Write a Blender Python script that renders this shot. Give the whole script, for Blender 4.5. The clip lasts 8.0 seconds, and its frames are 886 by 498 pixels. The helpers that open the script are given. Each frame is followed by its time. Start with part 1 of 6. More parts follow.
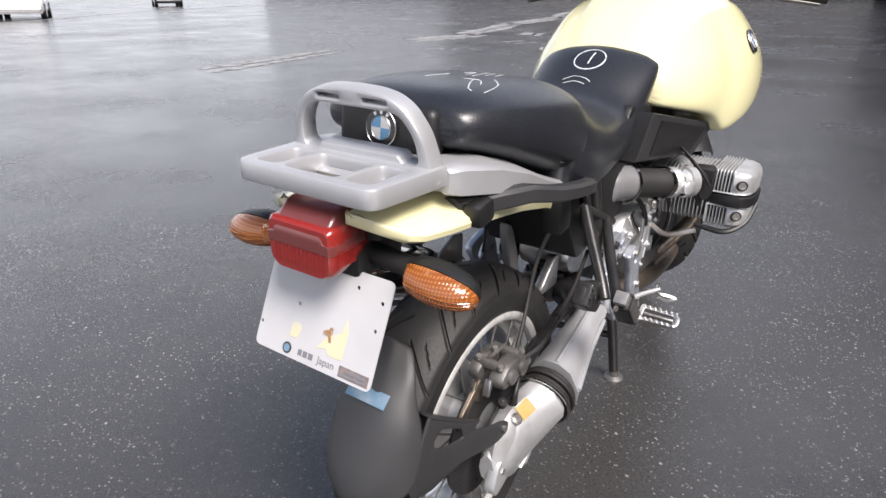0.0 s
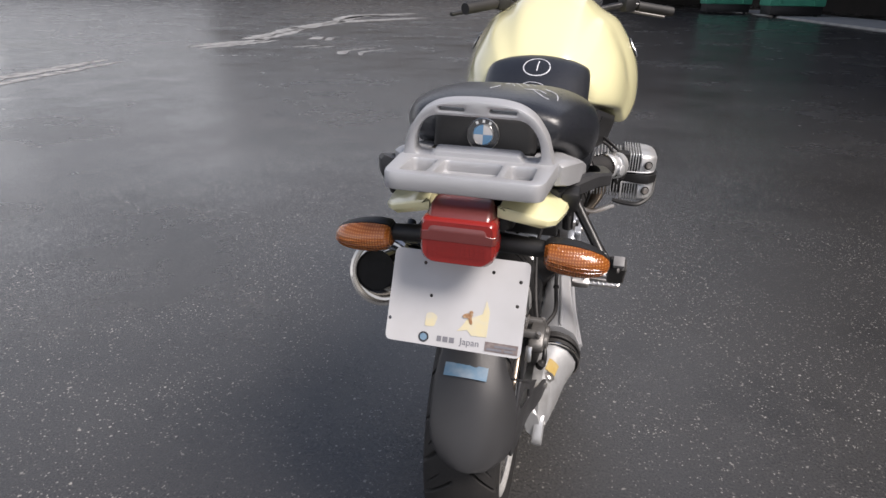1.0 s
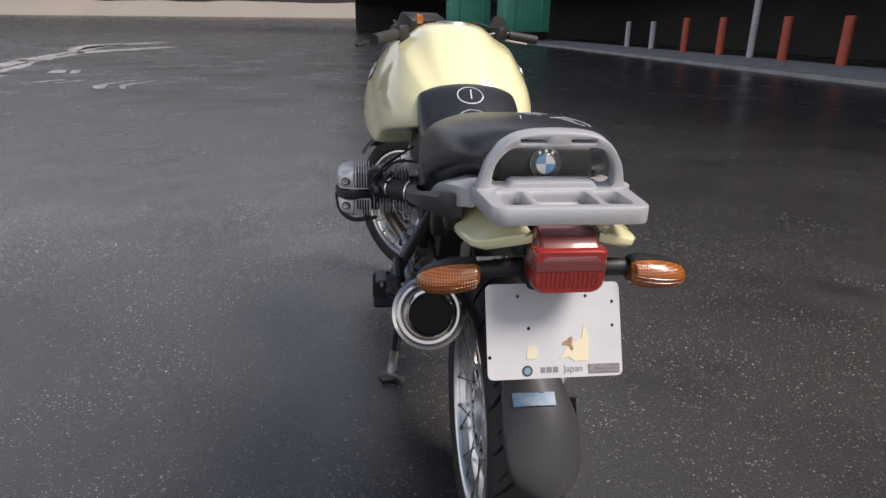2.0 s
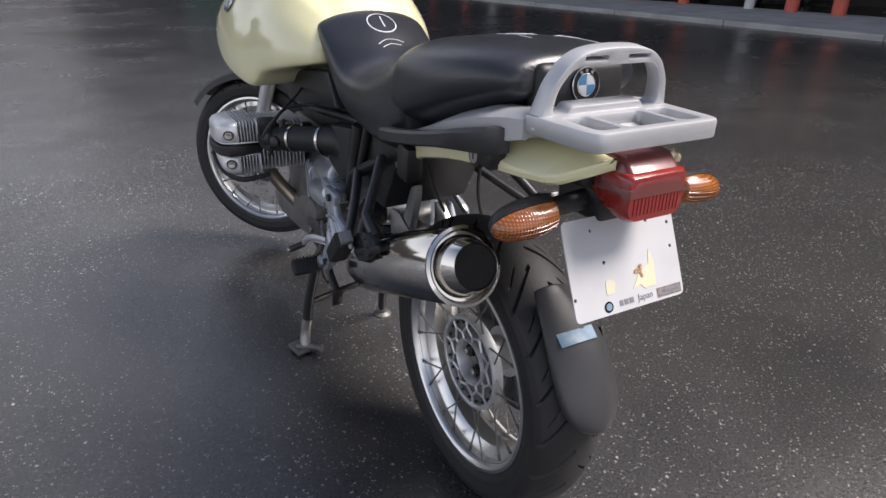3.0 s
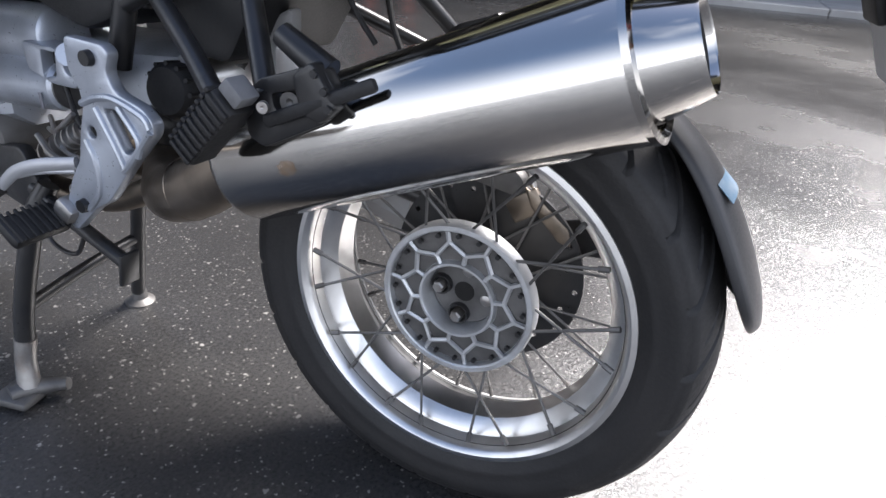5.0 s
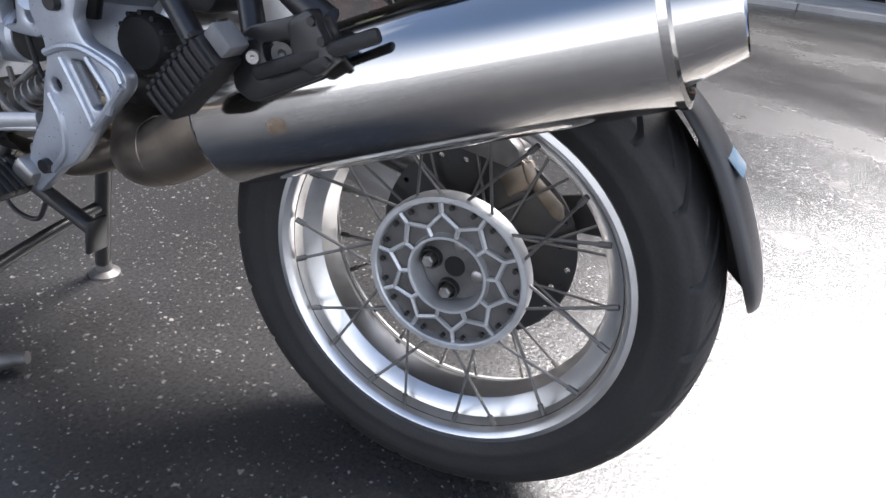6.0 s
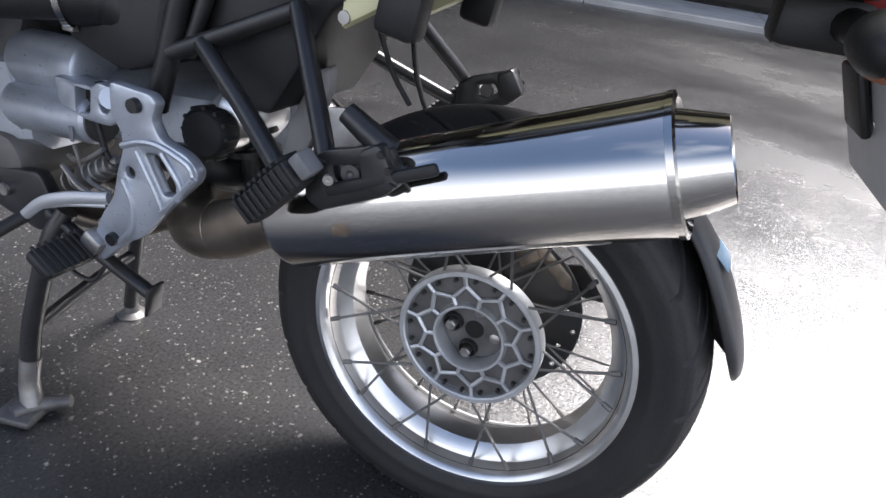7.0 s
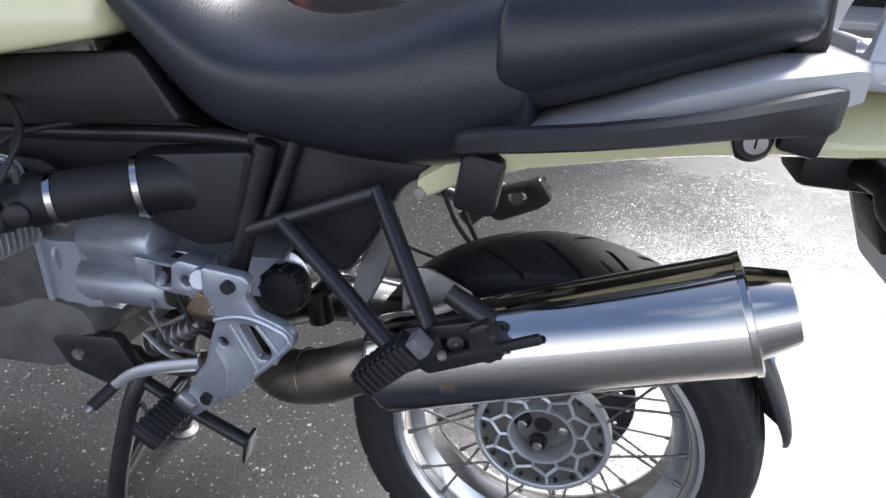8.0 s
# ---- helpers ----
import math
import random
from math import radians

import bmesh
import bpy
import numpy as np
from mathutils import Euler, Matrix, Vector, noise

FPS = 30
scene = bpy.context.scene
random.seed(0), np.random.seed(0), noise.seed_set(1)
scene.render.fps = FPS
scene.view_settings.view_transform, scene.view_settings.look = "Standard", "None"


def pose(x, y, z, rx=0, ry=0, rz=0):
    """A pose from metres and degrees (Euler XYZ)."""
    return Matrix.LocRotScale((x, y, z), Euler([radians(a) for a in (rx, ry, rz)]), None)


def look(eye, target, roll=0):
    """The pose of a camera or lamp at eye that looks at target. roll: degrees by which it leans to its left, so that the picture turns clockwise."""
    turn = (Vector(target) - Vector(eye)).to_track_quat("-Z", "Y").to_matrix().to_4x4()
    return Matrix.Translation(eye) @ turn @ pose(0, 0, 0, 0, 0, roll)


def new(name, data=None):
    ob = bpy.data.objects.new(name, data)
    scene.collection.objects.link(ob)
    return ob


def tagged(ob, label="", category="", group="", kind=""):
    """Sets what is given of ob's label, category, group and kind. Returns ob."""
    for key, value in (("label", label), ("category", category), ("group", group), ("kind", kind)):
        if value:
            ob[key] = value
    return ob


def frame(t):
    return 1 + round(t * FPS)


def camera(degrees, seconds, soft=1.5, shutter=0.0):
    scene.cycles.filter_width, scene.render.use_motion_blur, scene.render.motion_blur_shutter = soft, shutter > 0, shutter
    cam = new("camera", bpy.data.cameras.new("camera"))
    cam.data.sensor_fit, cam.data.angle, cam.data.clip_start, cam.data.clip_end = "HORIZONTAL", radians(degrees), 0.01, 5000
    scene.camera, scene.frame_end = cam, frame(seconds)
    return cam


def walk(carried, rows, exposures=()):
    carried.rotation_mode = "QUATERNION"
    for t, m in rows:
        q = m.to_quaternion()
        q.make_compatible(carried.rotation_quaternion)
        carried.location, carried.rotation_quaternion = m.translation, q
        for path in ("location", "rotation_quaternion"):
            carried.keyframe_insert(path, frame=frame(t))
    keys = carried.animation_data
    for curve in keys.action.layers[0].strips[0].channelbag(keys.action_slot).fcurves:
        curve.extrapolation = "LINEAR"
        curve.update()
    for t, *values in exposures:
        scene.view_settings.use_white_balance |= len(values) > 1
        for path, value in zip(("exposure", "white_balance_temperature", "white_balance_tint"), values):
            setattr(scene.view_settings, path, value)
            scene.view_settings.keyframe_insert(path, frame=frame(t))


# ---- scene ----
cam = camera(71.1, 8.0)
PATH = [
    (0, (0.547, -0.920, 1.151), (-0.455, 0.628, 0.376), 0.1),
    (0.2, (0.471, -0.984, 1.168), (-0.416, 0.629, 0.385), 3.2),
    (0.5, (0.369, -1.102, 1.158), (-0.273, 0.649, 0.436), 3.2),
    (0.8, (0.242, -1.211, 1.187), (-0.236, 0.569, 0.411), 2.6),
    (1, (0.166, -1.232, 1.183), (-0.251, 0.569, 0.420), 0.6),
    (1.2, (0.061, -1.240, 1.182), (-0.251, 0.598, 0.460), -0.5),
    (1.5, (-0.076, -1.235, 1.191), (-0.171, 0.634, 0.486), 0.0),
    (1.7, (-0.175, -1.237, 1.192), (-0.148, 0.638, 0.499), 0.4),
    (2.8, (-0.613, -1.038, 1.158), (0.251, 0.590, 0.382), -0.2),
    (3, (-0.675, -0.966, 1.143), (0.236, 0.601, 0.297), 0.4),
    (3.2, (-0.719, -0.901, 1.125), (0.300, 0.591, 0.274), 2.0),
    (3.5, (-0.809, -0.768, 1.114), (0.410, 0.550, 0.232), 2.0),
    (3.8, (-0.828, -0.641, 1.103), (0.517, 0.541, 0.210), 1.0),
    (4, (-0.814, -0.577, 1.064), (0.561, 0.536, 0.130), 0.0),
    (4.5, (-0.749, -0.387, 0.943), (0.748, 0.524, -0.020), 0.8),
    (5, (-0.706, -0.253, 0.767), (0.938, 0.425, -0.146), 4.2),
    (5.2, (-0.683, -0.241, 0.746), (0.926, 0.426, -0.237), 3.6),
    (6.3, (-0.708, -0.206, 0.737), (0.977, 0.339, -0.192), 7.8),
    (6.5, (-0.722, -0.198, 0.753), (0.970, 0.359, -0.155), 7.5),
    (6.7, (-0.741, -0.190, 0.785), (0.953, 0.358, -0.126), 8.1),
    (7, (-0.770, -0.167, 0.852), (0.928, 0.349, -0.069), 8.7),
    (7.3, (-0.790, -0.132, 0.928), (0.922, 0.408, 0.045), 5.2),
    (7.5, (-0.796, -0.108, 0.972), (0.921, 0.410, 0.087), 4.3),
    (7.8, (-0.801, -0.052, 1.015), (0.937, 0.397, 0.132), 2.8),
    (8, (-0.814, -0.007, 1.034), (0.925, 0.392, 0.130), 2.8),
]
EXPOSURES = [(0.0, 0.70, 6600, 14), (0.5, 0.54, 6650, 14), (1.5, 0.30, 6800, 15), (3.0, 0.66, 6600, 15), (4.0, 1.20, 6450, 13), (4.5, 1.48, 6350, 13), (6.5, 1.46, 6300, 13), (7.3, 1.38, 6300, 13), (8.0, 1.32, 6200, 12)]
walk(cam, [(t, look(eye, target, roll)) for t, eye, target, roll in PATH], EXPOSURES)

# ---- world, sun ----
SUN_EL, SUN_AZ = radians(51), radians(-27)
SUN_DIR = Vector((math.cos(SUN_EL) * math.cos(SUN_AZ), math.cos(SUN_EL) * math.sin(SUN_AZ), math.sin(SUN_EL)))
world = bpy.data.worlds.new("world")
scene.world = world
world.use_nodes = True
wn = world.node_tree.nodes
sky = wn.new("ShaderNodeTexSky")
sky.sky_type, sky.sun_disc = "NISHITA", False
sky.sun_elevation, sky.sun_rotation = SUN_EL, math.pi / 2 - SUN_AZ
sky.dust_density, sky.air_density = 2.0, 1.0
# thin broken cloud over the whole sky
wl = world.node_tree.links
where = wn.new("ShaderNodeTexCoord")
cloud = wn.new("ShaderNodeTexNoise")
cloud.inputs["Scale"].default_value, cloud.inputs["Detail"].default_value, cloud.inputs["Roughness"].default_value = 1.3, 5, 0.5
wl.new(where.outputs["Generated"], cloud.inputs["Vector"])
cover = wn.new("ShaderNodeMapRange")
for key, value in zip(("From Min", "From Max", "To Min", "To Max"), (0.48, 0.70, 0.0, 0.60)):
    cover.inputs[key].default_value = value
wl.new(cloud.outputs["Fac"], cover.inputs["Value"])
veil = wn.new("ShaderNodeMix")
veil.data_type = "RGBA"
veil.inputs["B"].default_value = (10.4, 10.8, 11.4, 1)
# pale haze low over the horizon
height = wn.new("ShaderNodeSeparateXYZ")
wl.new(where.outputs["Generated"], height.inputs[0])
haze = wn.new("ShaderNodeMapRange")
haze.interpolation_type = "SMOOTHSTEP"
for key, value in zip(("From Min", "From Max", "To Min", "To Max"), (0.03, 0.70, 0.92, 0.0)):
    haze.inputs[key].default_value = value
wl.new(height.outputs["Z"], haze.inputs["Value"])
thick = wn.new("ShaderNodeMath")
thick.operation = "MAXIMUM"
wl.new(haze.outputs["Result"], thick.inputs[0])
wl.new(cover.outputs["Result"], thick.inputs[1])
wl.new(thick.outputs[0], veil.inputs["Factor"])
wl.new(sky.outputs[0], veil.inputs["A"])
wl.new(veil.outputs["Result"], wn["Background"].inputs[0])
wn["Background"].inputs[1].default_value = 0.095
sun = new("sun", bpy.data.lights.new("sun", "SUN"))
sun.data.energy, sun.data.angle, sun.data.color = 4.4, radians(26), (1.0, 0.96, 0.91)
sun.matrix_world = look(SUN_DIR * 30, (0, 0, 0))


# ---- materials ----
def material(name, base, rough=0.5, metal=0.0, second=None, scale=8.0, amount=0.5, grain=60.0, bump=0.1, rough_var=0.12, coat=0.0):
    """A surface with stains at a large scale and grain at a small one; second is the stains' colour."""
    m = bpy.data.materials.new(name)
    m.use_nodes = True
    n, l = m.node_tree.nodes, m.node_tree.links
    b = n["Principled BSDF"]
    tex = n.new("ShaderNodeTexCoord")
    big = n.new("ShaderNodeTexNoise")
    big.inputs["Scale"].default_value, big.inputs["Detail"].default_value = scale, 6
    small = n.new("ShaderNodeTexNoise")
    small.inputs["Scale"].default_value, small.inputs["Detail"].default_value = grain, 3
    for t in (big, small):
        l.new(tex.outputs["Object"], t.inputs["Vector"])
    ramp = n.new("ShaderNodeMapRange")
    ramp.inputs["From Min"].default_value, ramp.inputs["From Max"].default_value = 0.42, 0.72
    ramp.inputs["To Max"].default_value = amount
    l.new(big.outputs["Fac"], ramp.inputs["Value"])
    mix = n.new("ShaderNodeMix")
    mix.data_type = "RGBA"
    mix.inputs["A"].default_value = (*base, 1)
    mix.inputs["B"].default_value = (*(second or tuple(c * 0.6 for c in base)), 1)
    l.new(ramp.outputs["Result"], mix.inputs["Factor"])
    l.new(mix.outputs["Result"], b.inputs["Base Color"])
    rr = n.new("ShaderNodeMapRange")
    rr.inputs["To Min"].default_value, rr.inputs["To Max"].default_value = max(0.02, rough - rough_var), min(1, rough + rough_var)
    l.new(small.outputs["Fac"], rr.inputs["Value"])
    l.new(rr.outputs["Result"], b.inputs["Roughness"])
    b.inputs["Metallic"].default_value = metal
    b.inputs["Coat Weight"].default_value = coat
    b.inputs["Coat Roughness"].default_value = 0.08
    if bump:
        bp = n.new("ShaderNodeBump")
        bp.inputs["Strength"].default_value, bp.inputs["Distance"].default_value = bump, 0.002
        l.new(small.outputs["Fac"], bp.inputs["Height"])
        l.new(bp.outputs["Normal"], b.inputs["Normal"])
    return m


def asphalt(name):
    """Worn dark asphalt with pale chips, damp and oily patches."""
    m = bpy.data.materials.new(name)
    m.use_nodes = True
    n, l = m.node_tree.nodes, m.node_tree.links
    b = n["Principled BSDF"]
    tex = n.new("ShaderNodeTexCoord")

    def noise_at(scale, detail=5, rough=0.55):
        t = n.new("ShaderNodeTexNoise")
        t.inputs["Scale"].default_value, t.inputs["Detail"].default_value, t.inputs["Roughness"].default_value = scale, detail, rough
        l.new(tex.outputs["Object"], t.inputs["Vector"])
        return t.outputs["Fac"]

    def ranged(src, a, c, lo, hi):
        r = n.new("ShaderNodeMapRange")
        for k, v in zip(("From Min", "From Max", "To Min", "To Max"), (a, c, lo, hi)):
            r.inputs[k].default_value = v
        l.new(src, r.inputs["Value"])
        return r.outputs["Result"]

    def mixed(fac, a, c):
        x = n.new("ShaderNodeMix")
        x.data_type = "RGBA"
        l.new(fac, x.inputs["Factor"])
        for slot, v in (("A", a), ("B", c)):
            if isinstance(v, tuple):
                x.inputs[slot].default_value = (*v, 1)
            else:
                l.new(v, x.inputs[slot])
        return x.outputs["Result"]

    def times(a, c):
        x = n.new("ShaderNodeMath")
        x.operation = "MULTIPLY"
        l.new(a, x.inputs[0])
        if isinstance(c, float):
            x.inputs[1].default_value = c
        else:
            l.new(c, x.inputs[1])
        return x.outputs[0]

    warp = n.new("ShaderNodeTexNoise")
    warp.inputs["Scale"].default_value = 130
    l.new(tex.outputs["Object"], warp.inputs["Vector"])
    bent = n.new("ShaderNodeMix")
    bent.data_type = "VECTOR"
    bent.inputs["Factor"].default_value = 0.012
    l.new(tex.outputs["Object"], bent.inputs["A"])
    l.new(warp.outputs["Color"], bent.inputs["B"])

    def chips(scale, share, size):
        cell = n.new("ShaderNodeTexVoronoi")
        cell.inputs["Scale"].default_value = scale
        l.new(bent.outputs["Result"], cell.inputs["Vector"])
        sep = n.new("ShaderNodeSeparateColor")
        l.new(cell.outputs["Color"], sep.inputs["Color"])
        some = ranged(sep.outputs["Red"], 1 - share, 1 - share * 0.3, 0.0, 1.0)
        return times(some, ranged(cell.outputs["Distance"], size * 0.6, size, 1.0, 0.0))

    oil = noise_at(1.15, 5, 0.6)
    large, tiny = chips(66, 0.05, 0.34), chips(150, 0.15, 0.42)
    both = n.new("ShaderNodeMath")
    both.operation = "MAXIMUM"
    l.new(large, both.inputs[0])
    l.new(tiny, both.inputs[1])
    chip = times(both.outputs[0], times(ranged(noise_at(2.2, 4), 0.36, 0.62, 0.25, 1.0), ranged(oil, 0.56, 0.70, 1.0, 0.35)))
    patch, stain, fine = noise_at(0.35), noise_at(1.4, 7, 0.62), noise_at(140, 2)
    col = mixed(ranged(patch, 0.4, 0.65, 0.0, 1.0), (0.034, 0.0332, 0.0326), (0.021, 0.021, 0.0215))
    col = mixed(ranged(stain, 0.50, 0.66, 0.0, 0.80), col, (0.018, 0.018, 0.018))
    col = mixed(ranged(oil, 0.57, 0.68, 0.0, 0.85), col, (0.013, 0.013, 0.0135))
    col = mixed(ranged(fine, 0.38, 0.72, 0.0, 0.6), col, (0.064, 0.062, 0.059))
    col = mixed(chip, col, (0.36, 0.345, 0.32))
    l.new(col, b.inputs["Base Color"])
    wet = noise_at(0.5, 6, 0.6)
    dry = n.new("ShaderNodeMath")
    dry.operation = "ADD"
    l.new(ranged(wet, 0.34, 0.66, 0.175, 0.27), dry.inputs[0])
    l.new(ranged(stain, 0.40, 0.70, 0.0, 0.03), dry.inputs[1])
    worn = n.new("ShaderNodeMath")
    worn.operation = "ADD"
    l.new(dry.outputs[0], worn.inputs[0])
    l.new(ranged(noise_at(4.5, 7, 0.68), 0.36, 0.70, 0.0, 0.025), worn.inputs[1])
    l.new(worn.outputs[0], b.inputs["Roughness"])
    b.inputs["Specular IOR Level"].default_value = 0.85
    bp = n.new("ShaderNodeBump")
    bp.inputs["Strength"].default_value, bp.inputs["Distance"].default_value = 0.5, 0.006
    uneven = n.new("ShaderNodeMath")
    uneven.operation = "MULTIPLY_ADD"
    uneven.inputs[1].default_value = 0.24
    l.new(noise_at(28, 4, 0.6), uneven.inputs[0])
    l.new(noise_at(110, 5, 0.7), uneven.inputs[2])
    grain = uneven.outputs[0]
    l.new(grain, bp.inputs["Height"])
    l.new(ranged(wet, 0.38, 0.62, 0.20, 0.36), bp.inputs["Strength"])
    l.new(bp.outputs["Normal"], b.inputs["Normal"])
    return m


def lens_plastic(name, colour, rough=0.12):
    m = material(name, colour, rough, bump=0.0, amount=0.15, coat=0.6)
    b = m.node_tree.nodes["Principled BSDF"]
    b.inputs["Transmission Weight"].default_value = 0.35
    b.inputs["IOR"].default_value = 1.49
    return m


ASPHALT = asphalt("asphalt")
RUBBER = material("tyre_rubber", (0.012, 0.0115, 0.0118), 0.62, second=(0.024, 0.022, 0.021), amount=0.7, scale=14, grain=220, bump=0.25)
VINYL = material("seat_vinyl", (0.016, 0.0175, 0.022), 0.31, second=(0.027, 0.029, 0.033), amount=0.6, scale=9, grain=420, bump=0.16)
BLACK = material("black_plastic", (0.0075, 0.0075, 0.008), 0.50, second=(0.015, 0.0145, 0.0145), amount=0.5, scale=16, grain=300, bump=0.12)
BLACK_PAINT = material("black_enamel", (0.016, 0.016, 0.017), 0.33, second=(0.04, 0.036, 0.032), amount=0.45, scale=25, grain=140, bump=0.06)
GREY_PLASTIC = material("grey_plastic", (0.030, 0.030, 0.032), 0.46, second=(0.018, 0.018, 0.019), amount=0.5, scale=10, grain=420, bump=0.05)
CREAM = material("cream_paint", (0.70, 0.665, 0.40), 0.20, second=(0.64, 0.61, 0.37), amount=0.35, scale=5, grain=30, bump=0.0, coat=0.7)
SILVER = material("silver_paint", (0.46, 0.465, 0.48), 0.42, metal=0.5, second=(0.38, 0.385, 0.39), amount=0.45, scale=12, grain=500, bump=0.08)
ALLOY = material("cast_alloy", (0.62, 0.63, 0.64), 0.46, metal=0.75, second=(0.36, 0.35, 0.34), amount=0.55, scale=22, grain=260, bump=0.25)
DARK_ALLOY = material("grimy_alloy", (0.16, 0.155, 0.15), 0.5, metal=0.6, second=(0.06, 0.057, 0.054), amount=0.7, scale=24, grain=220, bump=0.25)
RIM = material("rim_alloy", (0.74, 0.735, 0.725), 0.32, metal=1.0, second=(0.50, 0.49, 0.48), amount=0.6, scale=18, grain=260, bump=0.0, rough_var=0.05)
DULL_ALLOY = material("dull_alloy", (0.34, 0.34, 0.35), 0.5, metal=0.5, second=(0.22, 0.215, 0.21), amount=0.6, scale=30, grain=240, bump=0.2)
ELBOW_GREY = material("grey_elbow_plastic", (0.15, 0.15, 0.155), 0.42, second=(0.10, 0.10, 0.10), amount=0.5, scale=20, grain=260, bump=0.1)
DUSTY_GREY = material("dusty_grey_plastic", (0.26, 0.255, 0.25), 0.7, second=(0.17, 0.165, 0.16), amount=0.7, scale=9, grain=200, bump=0.15)
GUARD_GREY = material("dirty_guard_metal", (0.15, 0.145, 0.14), 0.55, metal=0.3, second=(0.075, 0.068, 0.06), amount=0.8, scale=14, grain=160, bump=0.2)
PEG_GREY = material("worn_grey_rubber", (0.17, 0.17, 0.175), 0.5, second=(0.10, 0.10, 0.10), amount=0.6, scale=60, bump=0.1)
BLUE_GREY = material("engine_paint", (0.46, 0.49, 0.54), 0.32, metal=0.6, second=(0.26, 0.27, 0.30), amount=0.6, scale=16, grain=260, bump=0.15)
CHROME = material("stainless_steel", (0.56, 0.54, 0.51), 0.10, metal=1.0, second=(0.52, 0.47, 0.41), amount=0.3, scale=9, grain=90, bump=0.0, rough_var=0.05)
PIPE = material("browned_steel", (0.30, 0.25, 0.20), 0.34, metal=0.9, second=(0.10, 0.085, 0.07), amount=0.8, scale=13, grain=120, bump=0.05)
STEEL = material("worn_steel", (0.42, 0.41, 0.40), 0.42, metal=0.9, second=(0.20, 0.15, 0.11), amount=0.6, scale=30, grain=160, bump=0.15)
# soot in the tail pipe; elsewhere black for shade in holes, and car glass
SOOT_SHADE_BLACK = material("soot_shade_black", (0.010, 0.009, 0.008), 0.9, bump=0.3)
RED_LENS = lens_plastic("red_lens", (0.34, 0.026, 0.022), 0.22)
SMOKED_LENS = lens_plastic("dusty_red_lens", (0.20, 0.045, 0.042), 0.34)
AMBER = lens_plastic("amber_lens", (0.60, 0.235, 0.060))


def ribbed(m, dark, scale):
    """A fine moulded grid in a lamp lens."""
    n, l = m.node_tree.nodes, m.node_tree.links
    b = n["Principled BSDF"]
    tex = n.new("ShaderNodeTexCoord")
    waves = []
    for way in ("X", "Z"):
        w = n.new("ShaderNodeTexWave")
        w.bands_direction = way
        w.inputs["Scale"].default_value = scale
        l.new(tex.outputs["Object"], w.inputs["Vector"])
        waves.append(w.outputs["Fac"])
    grid = n.new("ShaderNodeMath")
    grid.operation = "MULTIPLY"
    l.new(waves[0], grid.inputs[0])
    l.new(waves[1], grid.inputs[1])
    x = n.new("ShaderNodeMix")
    x.data_type = "RGBA"
    l.new(grid.outputs[0], x.inputs["Factor"])
    x.inputs["A"].default_value = (*dark, 1)
    for k in b.inputs["Base Color"].links:
        l.new(k.from_socket, x.inputs["B"])
    l.new(x.outputs["Result"], b.inputs["Base Color"])
    bp = n.new("ShaderNodeBump")
    bp.inputs["Strength"].default_value, bp.inputs["Distance"].default_value = 0.45, 0.001
    l.new(grid.outputs[0], bp.inputs["Height"])
    l.new(bp.outputs["Normal"], b.inputs["Normal"])


ribbed(AMBER, (0.32, 0.090, 0.018), 72)
WHITE = material("white_plate", (0.45, 0.45, 0.46), 0.42, second=(0.36, 0.355, 0.35), amount=0.35, scale=16, grain=90, bump=0.02)
YELLOW = material("yellow_paper", (0.57, 0.51, 0.33), 0.6, second=(0.52, 0.50, 0.42), amount=0.8, scale=60)
DEALER = material("brown_label", (0.15, 0.12, 0.115), 0.5, second=(0.26, 0.22, 0.21), amount=0.9, scale=120)
LABEL_YELLOW = material("yellow_label", (0.36, 0.25, 0.075), 0.6, second=(0.36, 0.30, 0.17), amount=0.6, scale=70)
RUST = material("rust_brown", (0.26, 0.13, 0.06), 0.8, second=(0.42, 0.33, 0.22), amount=0.9, scale=160)
RUST_TINT = material("heat_tint", (0.44, 0.32, 0.22), 0.25, metal=0.9, second=(0.62, 0.57, 0.52), amount=0.9, scale=120, bump=0.0)
SKYBLUE = material("blue_sticker", (0.10, 0.19, 0.28), 0.5, second=(0.22, 0.28, 0.34), amount=0.9, scale=45)
INK = material("dark_ink", (0.17, 0.17, 0.19), 0.6)
CHALK = material("white_chalk", (0.62, 0.64, 0.68), 0.9, second=(0.30, 0.31, 0.34), amount=0.9, scale=160, bump=0.3)
BADGE_BLUE = material("badge_blue", (0.07, 0.20, 0.36), 0.2, coat=0.6)
BADGE_BLACK = material("badge_black", (0.012, 0.012, 0.014), 0.25, coat=0.6)
CONCRETE = material("pale_concrete", (0.36, 0.35, 0.33), 0.85, second=(0.22, 0.21, 0.20), amount=0.8, scale=1.4, grain=60, bump=0.3)
# near-black wall colour carries the shade under the building
SHADE_DARK_WALL = material("shade_dark_wall", (0.030, 0.026, 0.024), 0.8, second=(0.016, 0.015, 0.015), amount=0.8, scale=0.8, grain=20, bump=0.2)
RED_POST = material("faded_red_paint", (0.52, 0.10, 0.055), 0.6, second=(0.34, 0.08, 0.05), amount=0.7, scale=6)
PALE_POST = material("pale_grey_paint", (0.50, 0.50, 0.49), 0.6, second=(0.34, 0.33, 0.32), amount=0.7, scale=6)
GREEN = material("green_paint", (0.06, 0.33, 0.22), 0.45, second=(0.045, 0.25, 0.17), amount=0.6, scale=3)
CAR_WHITE = material("white_car_paint", (0.78, 0.78, 0.78), 0.2, coat=0.8, bump=0.0)
CAR_DARK = material("dark_car_paint", (0.020, 0.020, 0.022), 0.2, coat=0.8, bump=0.0)
